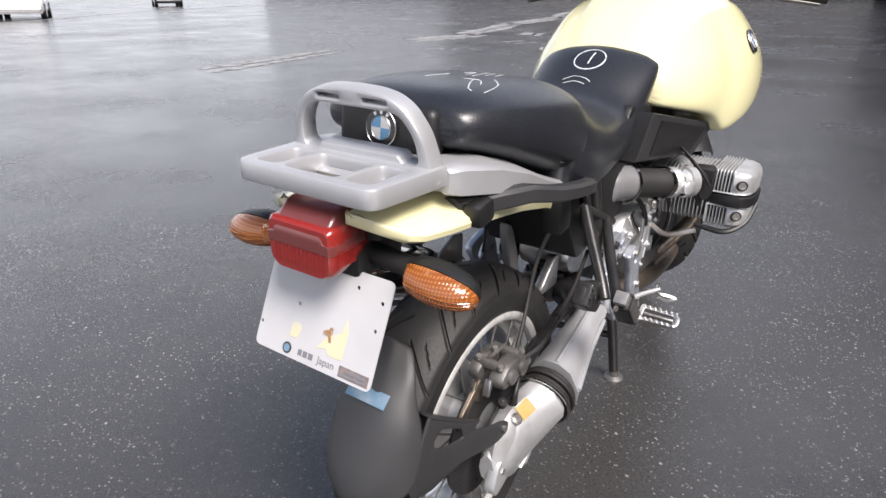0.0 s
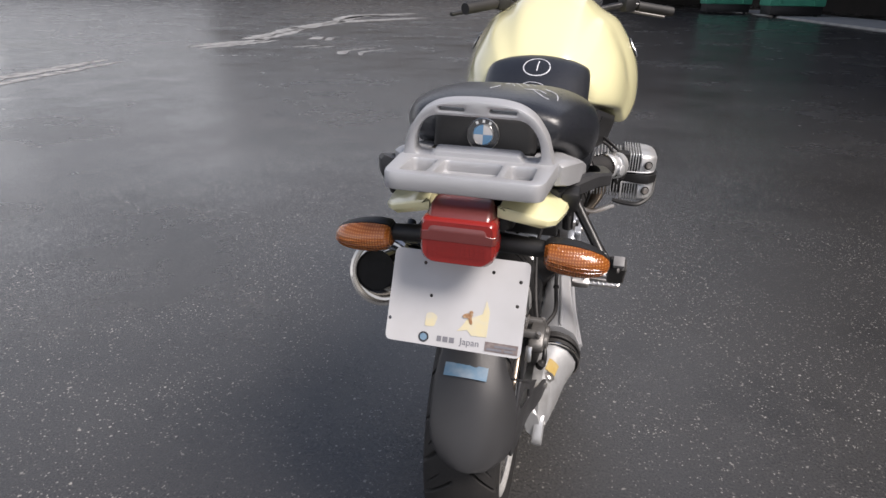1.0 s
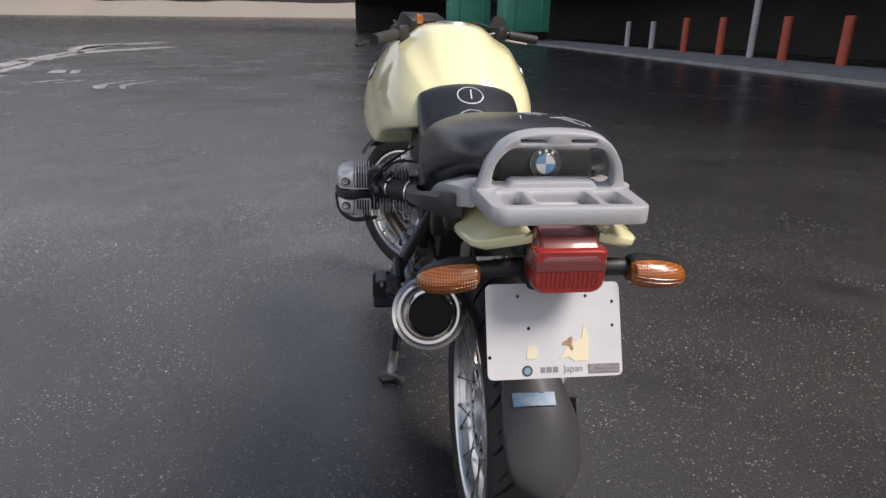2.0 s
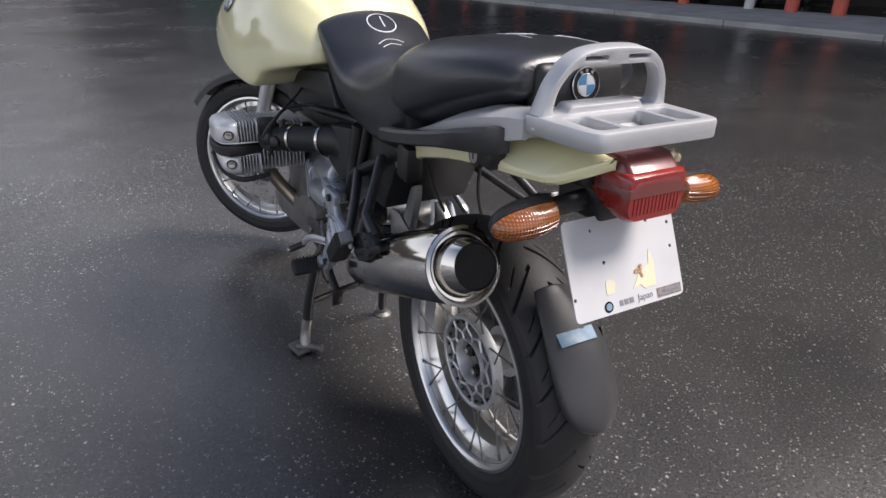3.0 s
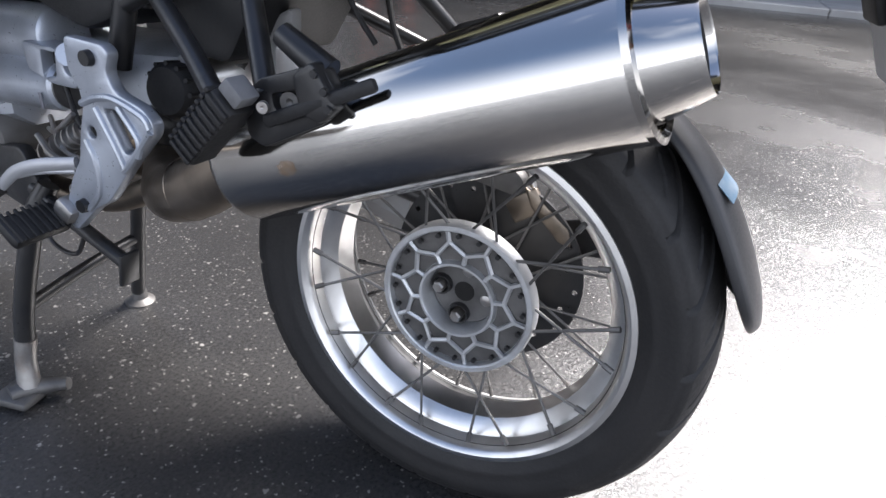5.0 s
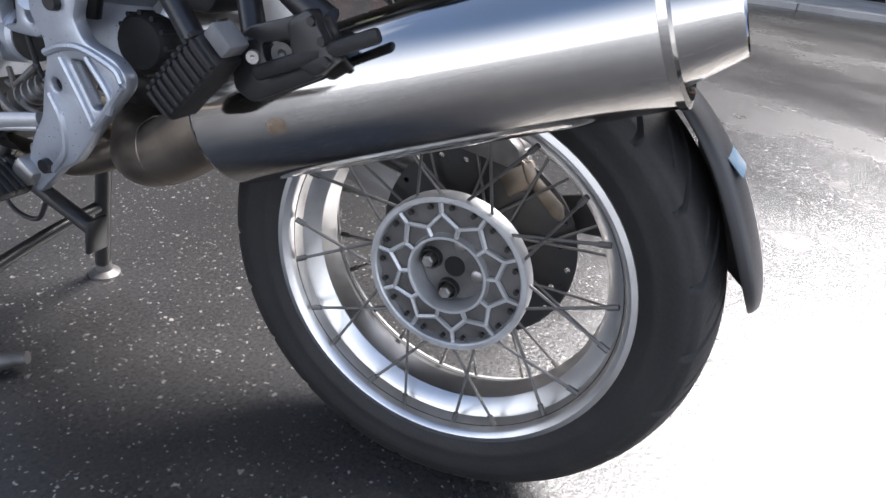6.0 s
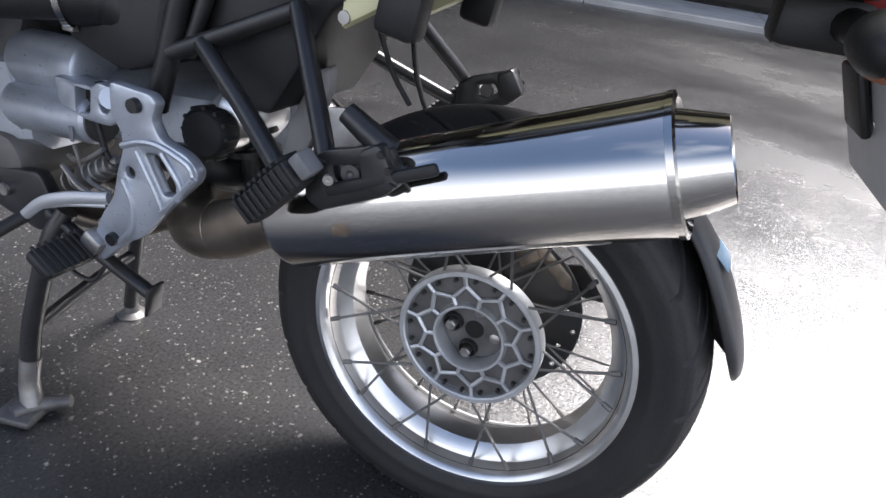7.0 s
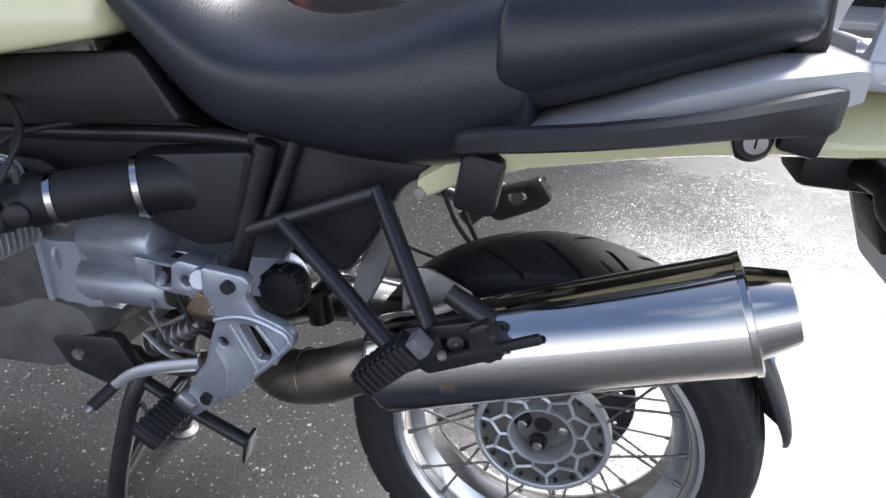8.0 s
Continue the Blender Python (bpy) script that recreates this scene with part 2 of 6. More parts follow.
ROAD_PAINT = material("worn_white_marking", (0.30, 0.30, 0.30), 0.7, second=(0.05, 0.05, 0.05), amount=0.95, scale=5.0, grain=50, bump=0.3)
TAN = material("light_brown_gravel", (0.20, 0.175, 0.145), 0.9, second=(0.20, 0.18, 0.16), scale=0.7, amount=0.8, grain=25, bump=0.4)


# ---- mesh helpers ----
from mathutils.geometry import delaunay_2d_cdt


def mesh_object(name, bm, mat, smooth=True):
    data = bpy.data.meshes.new(name)
    bmesh.ops.recalc_face_normals(bm, faces=bm.faces[:])
    bm.to_mesh(data)
    bm.free()
    for m in mat if isinstance(mat, (list, tuple)) else [mat]:
        data.materials.append(m)
    if smooth:
        data.polygons.foreach_set("use_smooth", [True] * len(data.polygons))
        data.set_sharp_from_angle(angle=radians(38))
    return new(name, data)


def part(name, bm, mat, parent, label="", smooth=True):
    """One mesh object under a thing or under a part."""
    ob = mesh_object(name, bm, mat, smooth)
    ob.parent = parent
    if parent is STATION[0]:
        ob.location = STATION[1]
    return tagged(ob, label)


STATION = [None, Vector((0, 0, 0))]


def station(x=0.0, y=0.0, z=0.0):
    """Where on the motorcycle the assembly that is built next sits."""
    STATION[0], STATION[1] = bike, Vector((x, y, z))


def smooth_line(points, steps=6):
    """A Catmull-Rom curve through the points."""
    p = [Vector(q) for q in points]
    if len(p) < 3:
        return p
    p = [2 * p[0] - p[1], *p, 2 * p[-1] - p[-2]]
    out = []
    for a, b, c, d in zip(p, p[1:], p[2:], p[3:]):
        for k in range(steps):
            t = k / steps
            out.append(0.5 * (2 * b + (c - a) * t + (2 * a - 5 * b + 4 * c - d) * t * t + (3 * b - a - 3 * c + d) * t**3))
    return [*out, p[-2]]


def loft(rings, closed=True, caps=True, bm=None):
    """A skin over rings of equally many points."""
    bm = bm or bmesh.new()
    rows = [[bm.verts.new(p) for p in ring] for ring in rings]
    n = len(rows[0])
    for a, b in zip(rows, rows[1:]):
        for k in range(n if closed else n - 1):
            bm.faces.new((a[k], a[(k + 1) % n], b[(k + 1) % n], b[k]))
    if caps and closed:
        bm.faces.new(rows[0])
        bm.faces.new(rows[-1][::-1])
    return bm


def tube(points, radius, seg=10, steps=6, caps=True, bm=None, flat=1.0):
    """A round bar along a smooth line; radius is a number or one per point."""
    line = smooth_line(points, steps)
    if isinstance(radius, (int, float)):
        radii = [radius] * len(line)
    else:
        radii = list(np.interp(np.linspace(0, len(radius) - 1, len(line)), range(len(radius)), radius))
    rings, side = [], None
    for k, p in enumerate(line):
        way = (line[min(k + 1, len(line) - 1)] - line[max(k - 1, 0)]).normalized()
        if side is None:
            side = way.cross(Vector((0, 0, 1)) if abs(way.z) < 0.9 else Vector((1, 0, 0))).normalized()
        side = (side - way * side.dot(way)).normalized()
        up = side.cross(way)
        rings.append([p + (side * math.cos(a) + up * math.sin(a) * flat) * radii[k] for a in np.linspace(0, 2 * math.pi, seg, endpoint=False)])
    return loft(rings, caps=caps, bm=bm)


def lathe(profile, centre, axis=(1, 0, 0), seg=48, bm=None, closed=False):
    """Turns a profile of (along, radius) about an axis through centre."""
    axis, centre = Vector(axis).normalized(), Vector(centre)
    u = axis.orthogonal().normalized()
    v = axis.cross(u)
    rings = [[centre + axis * a + (u * math.cos(t) + v * math.sin(t)) * r for t in np.linspace(0, 2 * math.pi, seg, endpoint=False)] for a, r in profile]
    if closed:
        rings.append(rings[0])
    bm = loft(rings, caps=not closed, bm=bm)
    bmesh.ops.remove_doubles(bm, verts=bm.verts[:], dist=1e-6)
    return bm


def block(size, at=(0, 0, 0), turn=(0, 0, 0), bevel=0.004, bm=None, segments=2):
    """A box with rounded edges."""
    one = bmesh.new()
    bmesh.ops.create_cube(one, size=1)
    bmesh.ops.scale(one, vec=size, verts=one.verts[:])
    if bevel:
        bmesh.ops.bevel(one, geom=one.edges[:], offset=min(bevel, 0.45 * min(size)), segments=segments, profile=0.5, affect="EDGES")
    bmesh.ops.transform(one, matrix=pose(*at, *turn), verts=one.verts[:])
    return join(bm, one)


def join(bm, one):
    if bm is None:
        return one
    tmp = bpy.data.meshes.new("tmp")
    one.to_mesh(tmp)
    one.free()
    bm.from_mesh(tmp)
    bpy.data.meshes.remove(tmp)
    return bm


def slab(outlines, a, b, axis="x", bevel=0.003, bm=None):
    """A plate cut to 2D outlines (the first is the edge, the rest holes), between a and b along axis."""
    one = bmesh.new()
    place = {"x": lambda u, v: (a, u, v), "y": lambda u, v: (u, a, v), "z": lambda u, v: (u, v, a)}[axis]
    flat, edges = [], []
    for line in outlines:
        k, n = len(flat), len(line)
        flat += [Vector(p) for p in line]
        edges += [(k + m, k + (m + 1) % n) for m in range(n)]

    def inside(u, v):
        odd = False
        for a, c in edges:
            p, q = flat[a], flat[c]
            if (p.y > v) != (q.y > v) and u < p.x + (v - p.y) * (q.x - p.x) / (q.y - p.y):
                odd = not odd
        return odd

    spots, _, tris, *_ = delaunay_2d_cdt(flat, edges, [], 0, 1e-7)
    vs = [one.verts.new(place(p.x, p.y)) for p in spots]
    for tri in tris:
        mid = sum((spots[k] for k in tri), Vector((0, 0))) / 3
        if inside(mid.x, mid.y):
            one.faces.new([vs[k] for k in tri])
    bmesh.ops.delete(one, geom=[v for v in one.verts if not v.link_faces], context="VERTS")
    bmesh.ops.recalc_face_normals(one, faces=one.faces[:])
    move = {"x": (b - a, 0, 0), "y": (0, b - a, 0), "z": (0, 0, b - a)}[axis]
    made = bmesh.ops.extrude_face_region(one, geom=one.faces[:])
    bmesh.ops.translate(one, vec=move, verts=[v for v in made["geom"] if isinstance(v, bmesh.types.BMVert)])
    if bevel:
        bmesh.ops.recalc_face_normals(one, faces=one.faces[:])
        rim = [e for e in one.edges if len(e.link_faces) == 2 and e.calc_face_angle(0) > 1.0 and abs((e.verts[0].co - e.verts[1].co).normalized().dot(Vector(move).normalized())) < 0.3]
        bmesh.ops.bevel(one, geom=rim, offset=bevel, segments=2, profile=0.5, affect="EDGES")
    return join(bm, one)


def rounded(points, radius=0.01, steps=4):
    """A polygon with its corners rounded."""
    out, n = [], len(points)
    for k in range(n):
        p, c, q = Vector(points[k - 1]), Vector(points[k]), Vector(points[(k + 1) % n])
        r = min(radius, 0.45 * (p - c).length, 0.45 * (q - c).length)
        a, b = c + (p - c).normalized() * r, c + (q - c).normalized() * r
        for t in np.linspace(0, 1, steps + 1):
            w = a * (1 - t) ** 2 + c * 2 * t * (1 - t) + b * t * t
            out.append((w.x, w.y))
    return out


def ring2(cx, cy, r, n=20, stretch=1.0):
    return [(cx + r * math.cos(t), cy + r * stretch * math.sin(t)) for t in np.linspace(0, 2 * math.pi, n, endpoint=False)]


def moved(bm, m):
    bmesh.ops.transform(bm, matrix=m, verts=bm.verts[:])
    return bm


def finish(ob, subsurf=0, thick=0.0, bevel=0.0):
    if thick:
        s = ob.modifiers.new("thickness", "SOLIDIFY")
        s.thickness, s.offset = thick, 0
    if bevel:
        s = ob.modifiers.new("edges", "BEVEL")
        s.width, s.segments, s.limit_method = bevel, 2, "ANGLE"
    if subsurf:
        s = ob.modifiers.new("smooth", "SUBSURF")
        s.levels = s.render_levels = subsurf
    return ob


def sheet(w, h, at, m=None):
    """A thin rounded sticker lying in its local xy plane, 0.6 mm thick."""
    return slab([rounded([(-w / 2, -h / 2), (w / 2, -h / 2), (w / 2, h / 2), (-w / 2, h / 2)], 0.002, 2)], 0, 0.0006, "z", 0)


# ---- ground ----
KERB_X = 10.6


def build_setting():
    # one sheet, level round the motorcycle and rising gently far across the yard
    rows = [[(x, y, 0.024 * max(0.0, min(y, 170) - 62)) for x in (-400, -100, 0, 100, 400)] for y in (-400, -100, 0, 62, 90, 120, 170, 400)]
    tagged(mesh_object("ground", loft(rows, closed=False), ASPHALT, False), "worn dark asphalt yard, damp, with pale stone chips", "asphalt", kind="structure")
    # raised pale strip in cast lengths along the yard
    strip = tagged(new("pavement"), "pale concrete kerb strip at the edge of the yard", "kerb", kind="structure")
    length = None
    for k in range(30):
        if length is None:
            length = part("kerb_slab", block((3.8, 2.985, 0.14), (0, 0, 0), bevel=0.015, segments=1), CONCRETE, strip, smooth=False)
            slab_k = length
        else:
            slab_k = length.copy()
            scene.collection.objects.link(slab_k)
        slab_k.location = (KERB_X + 1.9, -27 + 3 * k, 0.03)
    # building over an open ground floor; the shade inside is in the wall colour
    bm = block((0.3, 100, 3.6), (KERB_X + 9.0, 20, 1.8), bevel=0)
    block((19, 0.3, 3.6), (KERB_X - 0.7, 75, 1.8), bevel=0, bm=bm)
    tagged(mesh_object("wall_east", bm, SHADE_DARK_WALL, False), "back wall of an open ground floor, shade put into its dark colour", "wall", kind="structure")
    # storey out of view; height and far wing added to darken ground reflections
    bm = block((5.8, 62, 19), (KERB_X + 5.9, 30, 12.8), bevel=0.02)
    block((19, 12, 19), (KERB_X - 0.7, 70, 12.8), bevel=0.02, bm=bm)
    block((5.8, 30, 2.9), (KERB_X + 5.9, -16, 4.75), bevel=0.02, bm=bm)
    tagged(mesh_object("wall_upper", bm, SHADE_DARK_WALL, False), "unseen dark upper storey, height and far wing added to darken ground reflections", "building", kind="structure")
    # made-up tall walls that block low sky from the asphalt's reflections
    bm = block((90, 1.0, 20), (-121, 150, 11), bevel=0)
    block((160, 1.0, 46), (-45, 196, 21), bevel=0, bm=bm)
    tagged(mesh_object("wall_north", bm, SHADE_DARK_WALL, False), "added tall dark wall far across the yard that dims ground reflections", "wall", kind="structure")
    rows = [[(x, y, z + (0.6 * noise.noise(Vector((x * 0.15, y * 0.1, 0))) if z > 2.4 else 0)) for x in np.linspace(-76, 30, 40)] for y, z in ((146, 1.9), (150, 3.6), (156, 5.2), (166, 5.4), (180, 2.0))]
    tagged(mesh_object("gravel_bank", loft(rows, closed=False), TAN), "low light brown gravel bank far across the yard", "bank", kind="structure")


build_setting()


# ---- the motorcycle ----
bike = new("motorcycle")
bike.empty_display_size = 0.2
bike.matrix_world = pose(-0.012, 0, 0, 0, 1.0, -1.0)
tagged(bike, "cream-yellow and silver boxer touring motorcycle parked on its centre stand", "motorcycle")

AXLE = Vector((0, -0.006, 0.330))


def round_tyre(R, width, r_in, seg=900):
    """A tyre with long sweeping grooves cut into its crown."""
    w = width / 2
    side = [(-0.945, 0.26), (-0.965, 0.30), (-0.960, 0.33), (-0.985, 0.44), (-1.0, 0.55), (-0.992, 0.63), (-0.976, 0.645), (-0.968, 0.70)]
    pro = [(-0.70 * w, r_in - 0.006), (-0.86 * w, r_in + 0.012)] + [(u * w, r_in + v * (R - r_in)) for u, v in side]
    crown = [(0.93 * a * w, R - 0.235 * (R - r_in) * abs(a) ** 2.3) for a in np.linspace(-1, 1, 57)]
    pro = pro + crown + [(-u, r) for u, r in pro[::-1]]
    pitch = 2 * math.pi * R / 22

    def cut(along, wide):
        gap = abs((along / pitch + 0.5) % 1.0 - 0.5) * pitch
        return max(0.0, min(1.0, (wide - gap) / 0.0016))

    bm = bmesh.new()
    rows = []
    for u, r in pro:
        row = []
        c = abs(u) / w
        for k in range(seg):
            t = 2 * math.pi * k / seg + 0.085 * min(c, 1.0) ** 1.2 / R
            deep = 0.0
            if c < 0.97 and r > r_in + 0.6 * (R - r_in):
                run = t * R - 0.085 * c ** 1.2 - (0.5 * pitch if u > 0 else 0)
                ends = max(0.0, min(1.0, (c - 0.10) / 0.06)) * max(0.0, min(1.0, (1.02 - c) / 0.06))
                deep = 0.0085 * cut(run, 0.0050) * ends
                ends = max(0.0, min(1.0, (c - 0.46) / 0.06)) * max(0.0, min(1.0, (0.82 - c) / 0.06))
                deep = max(deep, 0.005 * cut(run - 0.02 * c + 0.5 * pitch, 0.0030) * ends)
            rr = r - deep
            row.append(bm.verts.new((u, rr * math.cos(t), rr * math.sin(t))))
        rows.append(row)
    for p, q in zip(rows, rows[1:]):
        for k in range(seg):
            bm.faces.new((p[k], p[(k + 1) % seg], q[(k + 1) % seg], q[k]))
    return bm


def build_wheel(name, label, R, width, r_rim, at, turn, hub_x):
    """A spoked wheel that stands upright, its axle along local x; its hub is the part, all else hangs on it."""
    hub = lathe([(-0.045 + hub_x, 0.0), (-0.005 + hub_x, 0.012), (-0.004 + hub_x, 0.048), (-0.036 + hub_x, 0.049), (-0.039 + hub_x, 0.051), (-0.039 + hub_x, 0.054), (-0.030 + hub_x, 0.056),
                 (-0.028 + hub_x, 0.098), (-0.039 + hub_x, 0.099), (-0.041 + hub_x, 0.101), (-0.041 + hub_x, 0.107), (-0.036 + hub_x, 0.109), (-0.018 + hub_x, 0.109), (0.0, 0.044), (0.045, 0.042), (0.05, 0.060), (0.060, 0.060), (0.060, 0.0)][1:],
                (0, 0, 0), seg=60)
    # ribs that fork like a star between the rings
    def on_face(r, b, d=0.0):
        return Vector((-0.034 + d + hub_x, r * math.cos(b), r * math.sin(b)))

    wheel = part(name, hub, ALLOY, bike, label)
    step = math.pi / 10
    for k in range(10):
        a = 2 * math.pi * k / 10 + 0.1
        for one, two in ((on_face(0.099, a), on_face(0.083, a)), (on_face(0.083, a), on_face(0.067, a - step)), (on_face(0.083, a), on_face(0.067, a + step)), (on_face(0.068, a + step), on_face(0.054, a + step))):
            part("hub_rib", tube([one, two], 0.0034, 5), ALLOY, wheel)
    wheel.matrix_local = at @ turn
    for k in range(20):
        a = 2 * math.pi * (k + 0.5) / 20 + 0.1
        part("spoke_end", lathe([(0, 0), (0, 0.0034), (0.005, 0.0034), (0.005, 0)], on_face(0.0925, a, 0.002), (-1, 0, 0), 7), BLACK_PAINT, wheel)
    # separate darker ring over the hub face between the two rings
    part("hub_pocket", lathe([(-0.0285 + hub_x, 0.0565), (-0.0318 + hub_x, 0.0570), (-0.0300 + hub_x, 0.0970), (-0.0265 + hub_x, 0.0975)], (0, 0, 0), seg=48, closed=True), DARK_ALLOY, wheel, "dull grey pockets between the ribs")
    part("tyre", round_tyre(R, width, r_rim - 0.006), RUBBER, wheel, "worn black road tyre with slanting tread grooves")
    w = width * 0.435
    lip = [(w + 0.002, r_rim - 0.002), (w + 0.001, r_rim + 0.005), (w - 0.006, r_rim + 0.006), (w - 0.010, r_rim - 0.003), (w - 0.03, r_rim - 0.010), (0.02, r_rim - 0.028)]
    well = [(0.020, r_rim - 0.034), (w - 0.030, r_rim - 0.0205), (w - 0.028, r_rim - 0.0145), (w - 0.006, r_rim - 0.0095), (w - 0.001, r_rim - 0.0065)]
    rim_profile = [(-u, v) for u, v in lip] + lip[::-1] + [(u, v) for u, v in well[::-1]] + [(-u, v) for u, v in well]
    part("rim", lathe(rim_profile, (0, 0, 0), seg=96, closed=True), RIM, wheel, "dull bare aluminium rim")
    spoke = None
    for side in (-1, 1):
        for k in range(10):
            mid = 2 * math.pi * (k / 10 + (0.05 if side > 0 else 0)) - radians(2)
            for s in (-1, 1):
                a, b = mid + s * radians(8), mid - s * radians(12)
                p = Vector((side * (w - 0.009), (r_rim - 0.016) * math.cos(a), (r_rim - 0.016) * math.sin(a)))
                q = Vector(((-0.032 + hub_x) if side < 0 else 0.054, (0.100 if side < 0 else 0.060) * math.cos(b), (0.100 if side < 0 else 0.060) * math.sin(b)))
                bm = tube([p, q], 0.0021, 6)
                n = p + (q - p).normalized() * 0.014
                tube([p, n], 0.0038, 6, bm=bm)
                part("spoke", bm, DARK_ALLOY, wheel)
    return wheel


def disc_mesh(r, x, thick=0.005, inner=0.09):
    outer = ring2(0, 0, r, 64)
    holes = [ring2(0, 0, inner, 40)]
    for k in range(24):
        a = 2 * math.pi * k / 24
        holes.append(ring2((r - 0.011 - 0.012 * (k % 2)) * math.cos(a), (r - 0.011 - 0.012 * (k % 2)) * math.sin(a), 0.0042, 8))
    return slab([outer, *holes], x, x + thick, "x", 0)


LIP = material("oxidised_alloy", (0.60, 0.60, 0.59), 0.42, metal=0.35, second=(0.36, 0.35, 0.34), amount=0.6, scale=40, grain=200, bump=0.1)
rear = build_wheel("rear_wheel", "spoked aluminium rear wheel with a star-ribbed hub", 0.326, 0.152, 0.2335, Matrix.Translation(AXLE), Matrix.Identity(4), -0.005)
part("brake_disc", disc_mesh(0.145, 0.066, inner=0.052), BLACK_PAINT, rear, "drilled dark steel brake disc")
part("rim_lip", lathe([(0.060, 0.2225), (0.0655, 0.2235), (0.0690, 0.2290), (0.0700, 0.2350), (0.0680, 0.2400), (0.060, 0.2410)], (0, 0, 0), seg=96, closed=True), LIP, rear, "pale oxidised rim edge")
# darker ring over the recessed floor round the bolts
part("hub_well", lathe([(-0.0105, 0.013), (-0.0125, 0.014), (-0.0125, 0.0465), (-0.0105, 0.0475)], (0, 0, 0), seg=40, closed=True), DARK_ALLOY, rear, "darker recessed hub centre")
for y, z, big in ((0.033, 0.004, True), (0.004, -0.034, True), (-0.033, -0.004, False), (-0.004, 0.033, False)):
    if big:
        part("bolt_seat", lathe([(-0.012, 0.008), (-0.020, 0.0125), (-0.0205, 0.0145), (-0.012, 0.0155)], (0, y, z), seg=20, closed=True), BLACK_PAINT, rear)
        bm = lathe([(-0.031, 0.0), (-0.031, 0.0065), (-0.029, 0.0085), (-0.010, 0.0085)], (0, y, z), seg=6)
    else:
        bm = lathe([(-0.018, 0.0), (-0.018, 0.0050), (-0.016, 0.0085), (-0.010, 0.0095)], (0, y, z), seg=12)
    part("wheel_bolt", bm, STEEL, rear)
# solid black plug paints the shade inside the bore
part("axle_bore", lathe([(-0.0135, 0.0), (-0.0135, 0.0145), (-0.006, 0.0145), (-0.006, 0.0)], (0, 0, 0), seg=24), SOOT_SHADE_BLACK, rear, "black plug painting the shade in the hub bore")

STEER = Matrix.Translation((-0.074, 1.575, 0.388)) @ pose(0, 0, 0, 0, 0, 42)
front = build_wheel("front_wheel", "spoked front wheel turned to the left lock", 0.33, 0.110, 0.252, STEER, Matrix.Identity(4), 0.01)
for side in (-1, 1):
    part("brake_disc", disc_mesh(0.152, side * 0.068, 0.005, 0.10), STEEL, front, "drilled steel brake disc")


# silencer
TAIL, HEAD = Vector((-0.1868, -0.2041, 0.6866)), Vector((-0.169, 0.209, 0.5104))
AX = (TAIL - HEAD).normalized()
LEN = (TAIL - HEAD).length
can = part("silencer", lathe([(0, 0.034), (0.000, 0.060), (0.003, 0.0640), (0.010, 0.0660), (LEN - 0.002, 0.0662), (LEN, 0.0650), (LEN, 0.061), (LEN - 0.006, 0.060), (LEN - 0.006, 0.050)], HEAD, AX, 72), CHROME, bike, "brushed stainless steel silencer can")
part("end_ring", lathe([(LEN - 0.001, 0.058), (LEN + 0.003, 0.062), (LEN + 0.001, 0.0676), (LEN - 0.005, 0.0676), (LEN - 0.005, 0.060)], HEAD, AX, 64, closed=True), CHROME, can, "bright rolled end ring")
part("tailpipe", lathe([(LEN - 0.006, 0.053), (LEN + 0.002, 0.0510), (LEN + 0.041, 0.0395), (LEN + 0.043, 0.0385), (LEN + 0.041, 0.0372), (LEN - 0.05, 0.0368), (LEN - 0.051, 0.02)], HEAD, AX, 48), CHROME, can, "bright conical tail pipe")
part("soot_lining", lathe([(LEN + 0.036, 0.0366), (LEN - 0.045, 0.0364), (LEN - 0.046, 0.0)], HEAD, AX, 40), SOOT_SHADE_BLACK, can, "sooty black pipe mouth")
pipe = part("exhaust_pipe", tube([HEAD + AX * 0.01, HEAD - AX * 0.04, (-0.158, 0.305, 0.458), (-0.138, 0.372, 0.427), (-0.098, 0.430, 0.413), (-0.04, 0.485, 0.43)], [0.038, 0.038, 0.040, 0.040, 0.038, 0.036], 24), PIPE, bike, "heat-browned steel exhaust elbow")
part("pipe_seam", tube([(-0.1510 + 0.041 * math.sin(a), 0.331 + 0.016 * math.cos(a), 0.446 + 0.038 * math.cos(a)) for a in np.linspace(0, 2 * math.pi, 13)], 0.0012, 6, 2), PIPE, pipe)


# seat
def body_ring(y, hw, zb, zt, top=0.55, squash=2.6, n=32, base=0.94):
    """A section of a saddle: upright flanks, rounded shoulders, narrower top."""
    out = []
    for a in np.linspace(-math.pi / 2, 1.5 * math.pi, n, endpoint=False):
        c, s = math.cos(a), math.sin(a)
        p = squash if s > 0 else 4.0
        u = math.copysign(abs(c) ** (2 / p), c)
        v = math.copysign(abs(s) ** (2 / p), s)
        w = hw * (base + (1 - base) * (v + 1)) if v < 0 else hw * (1 - (1 - top) * v**2.2)
        out.append((u * w, y, (zt + zb) / 2 + v * (zt - zb) / 2))
    return out


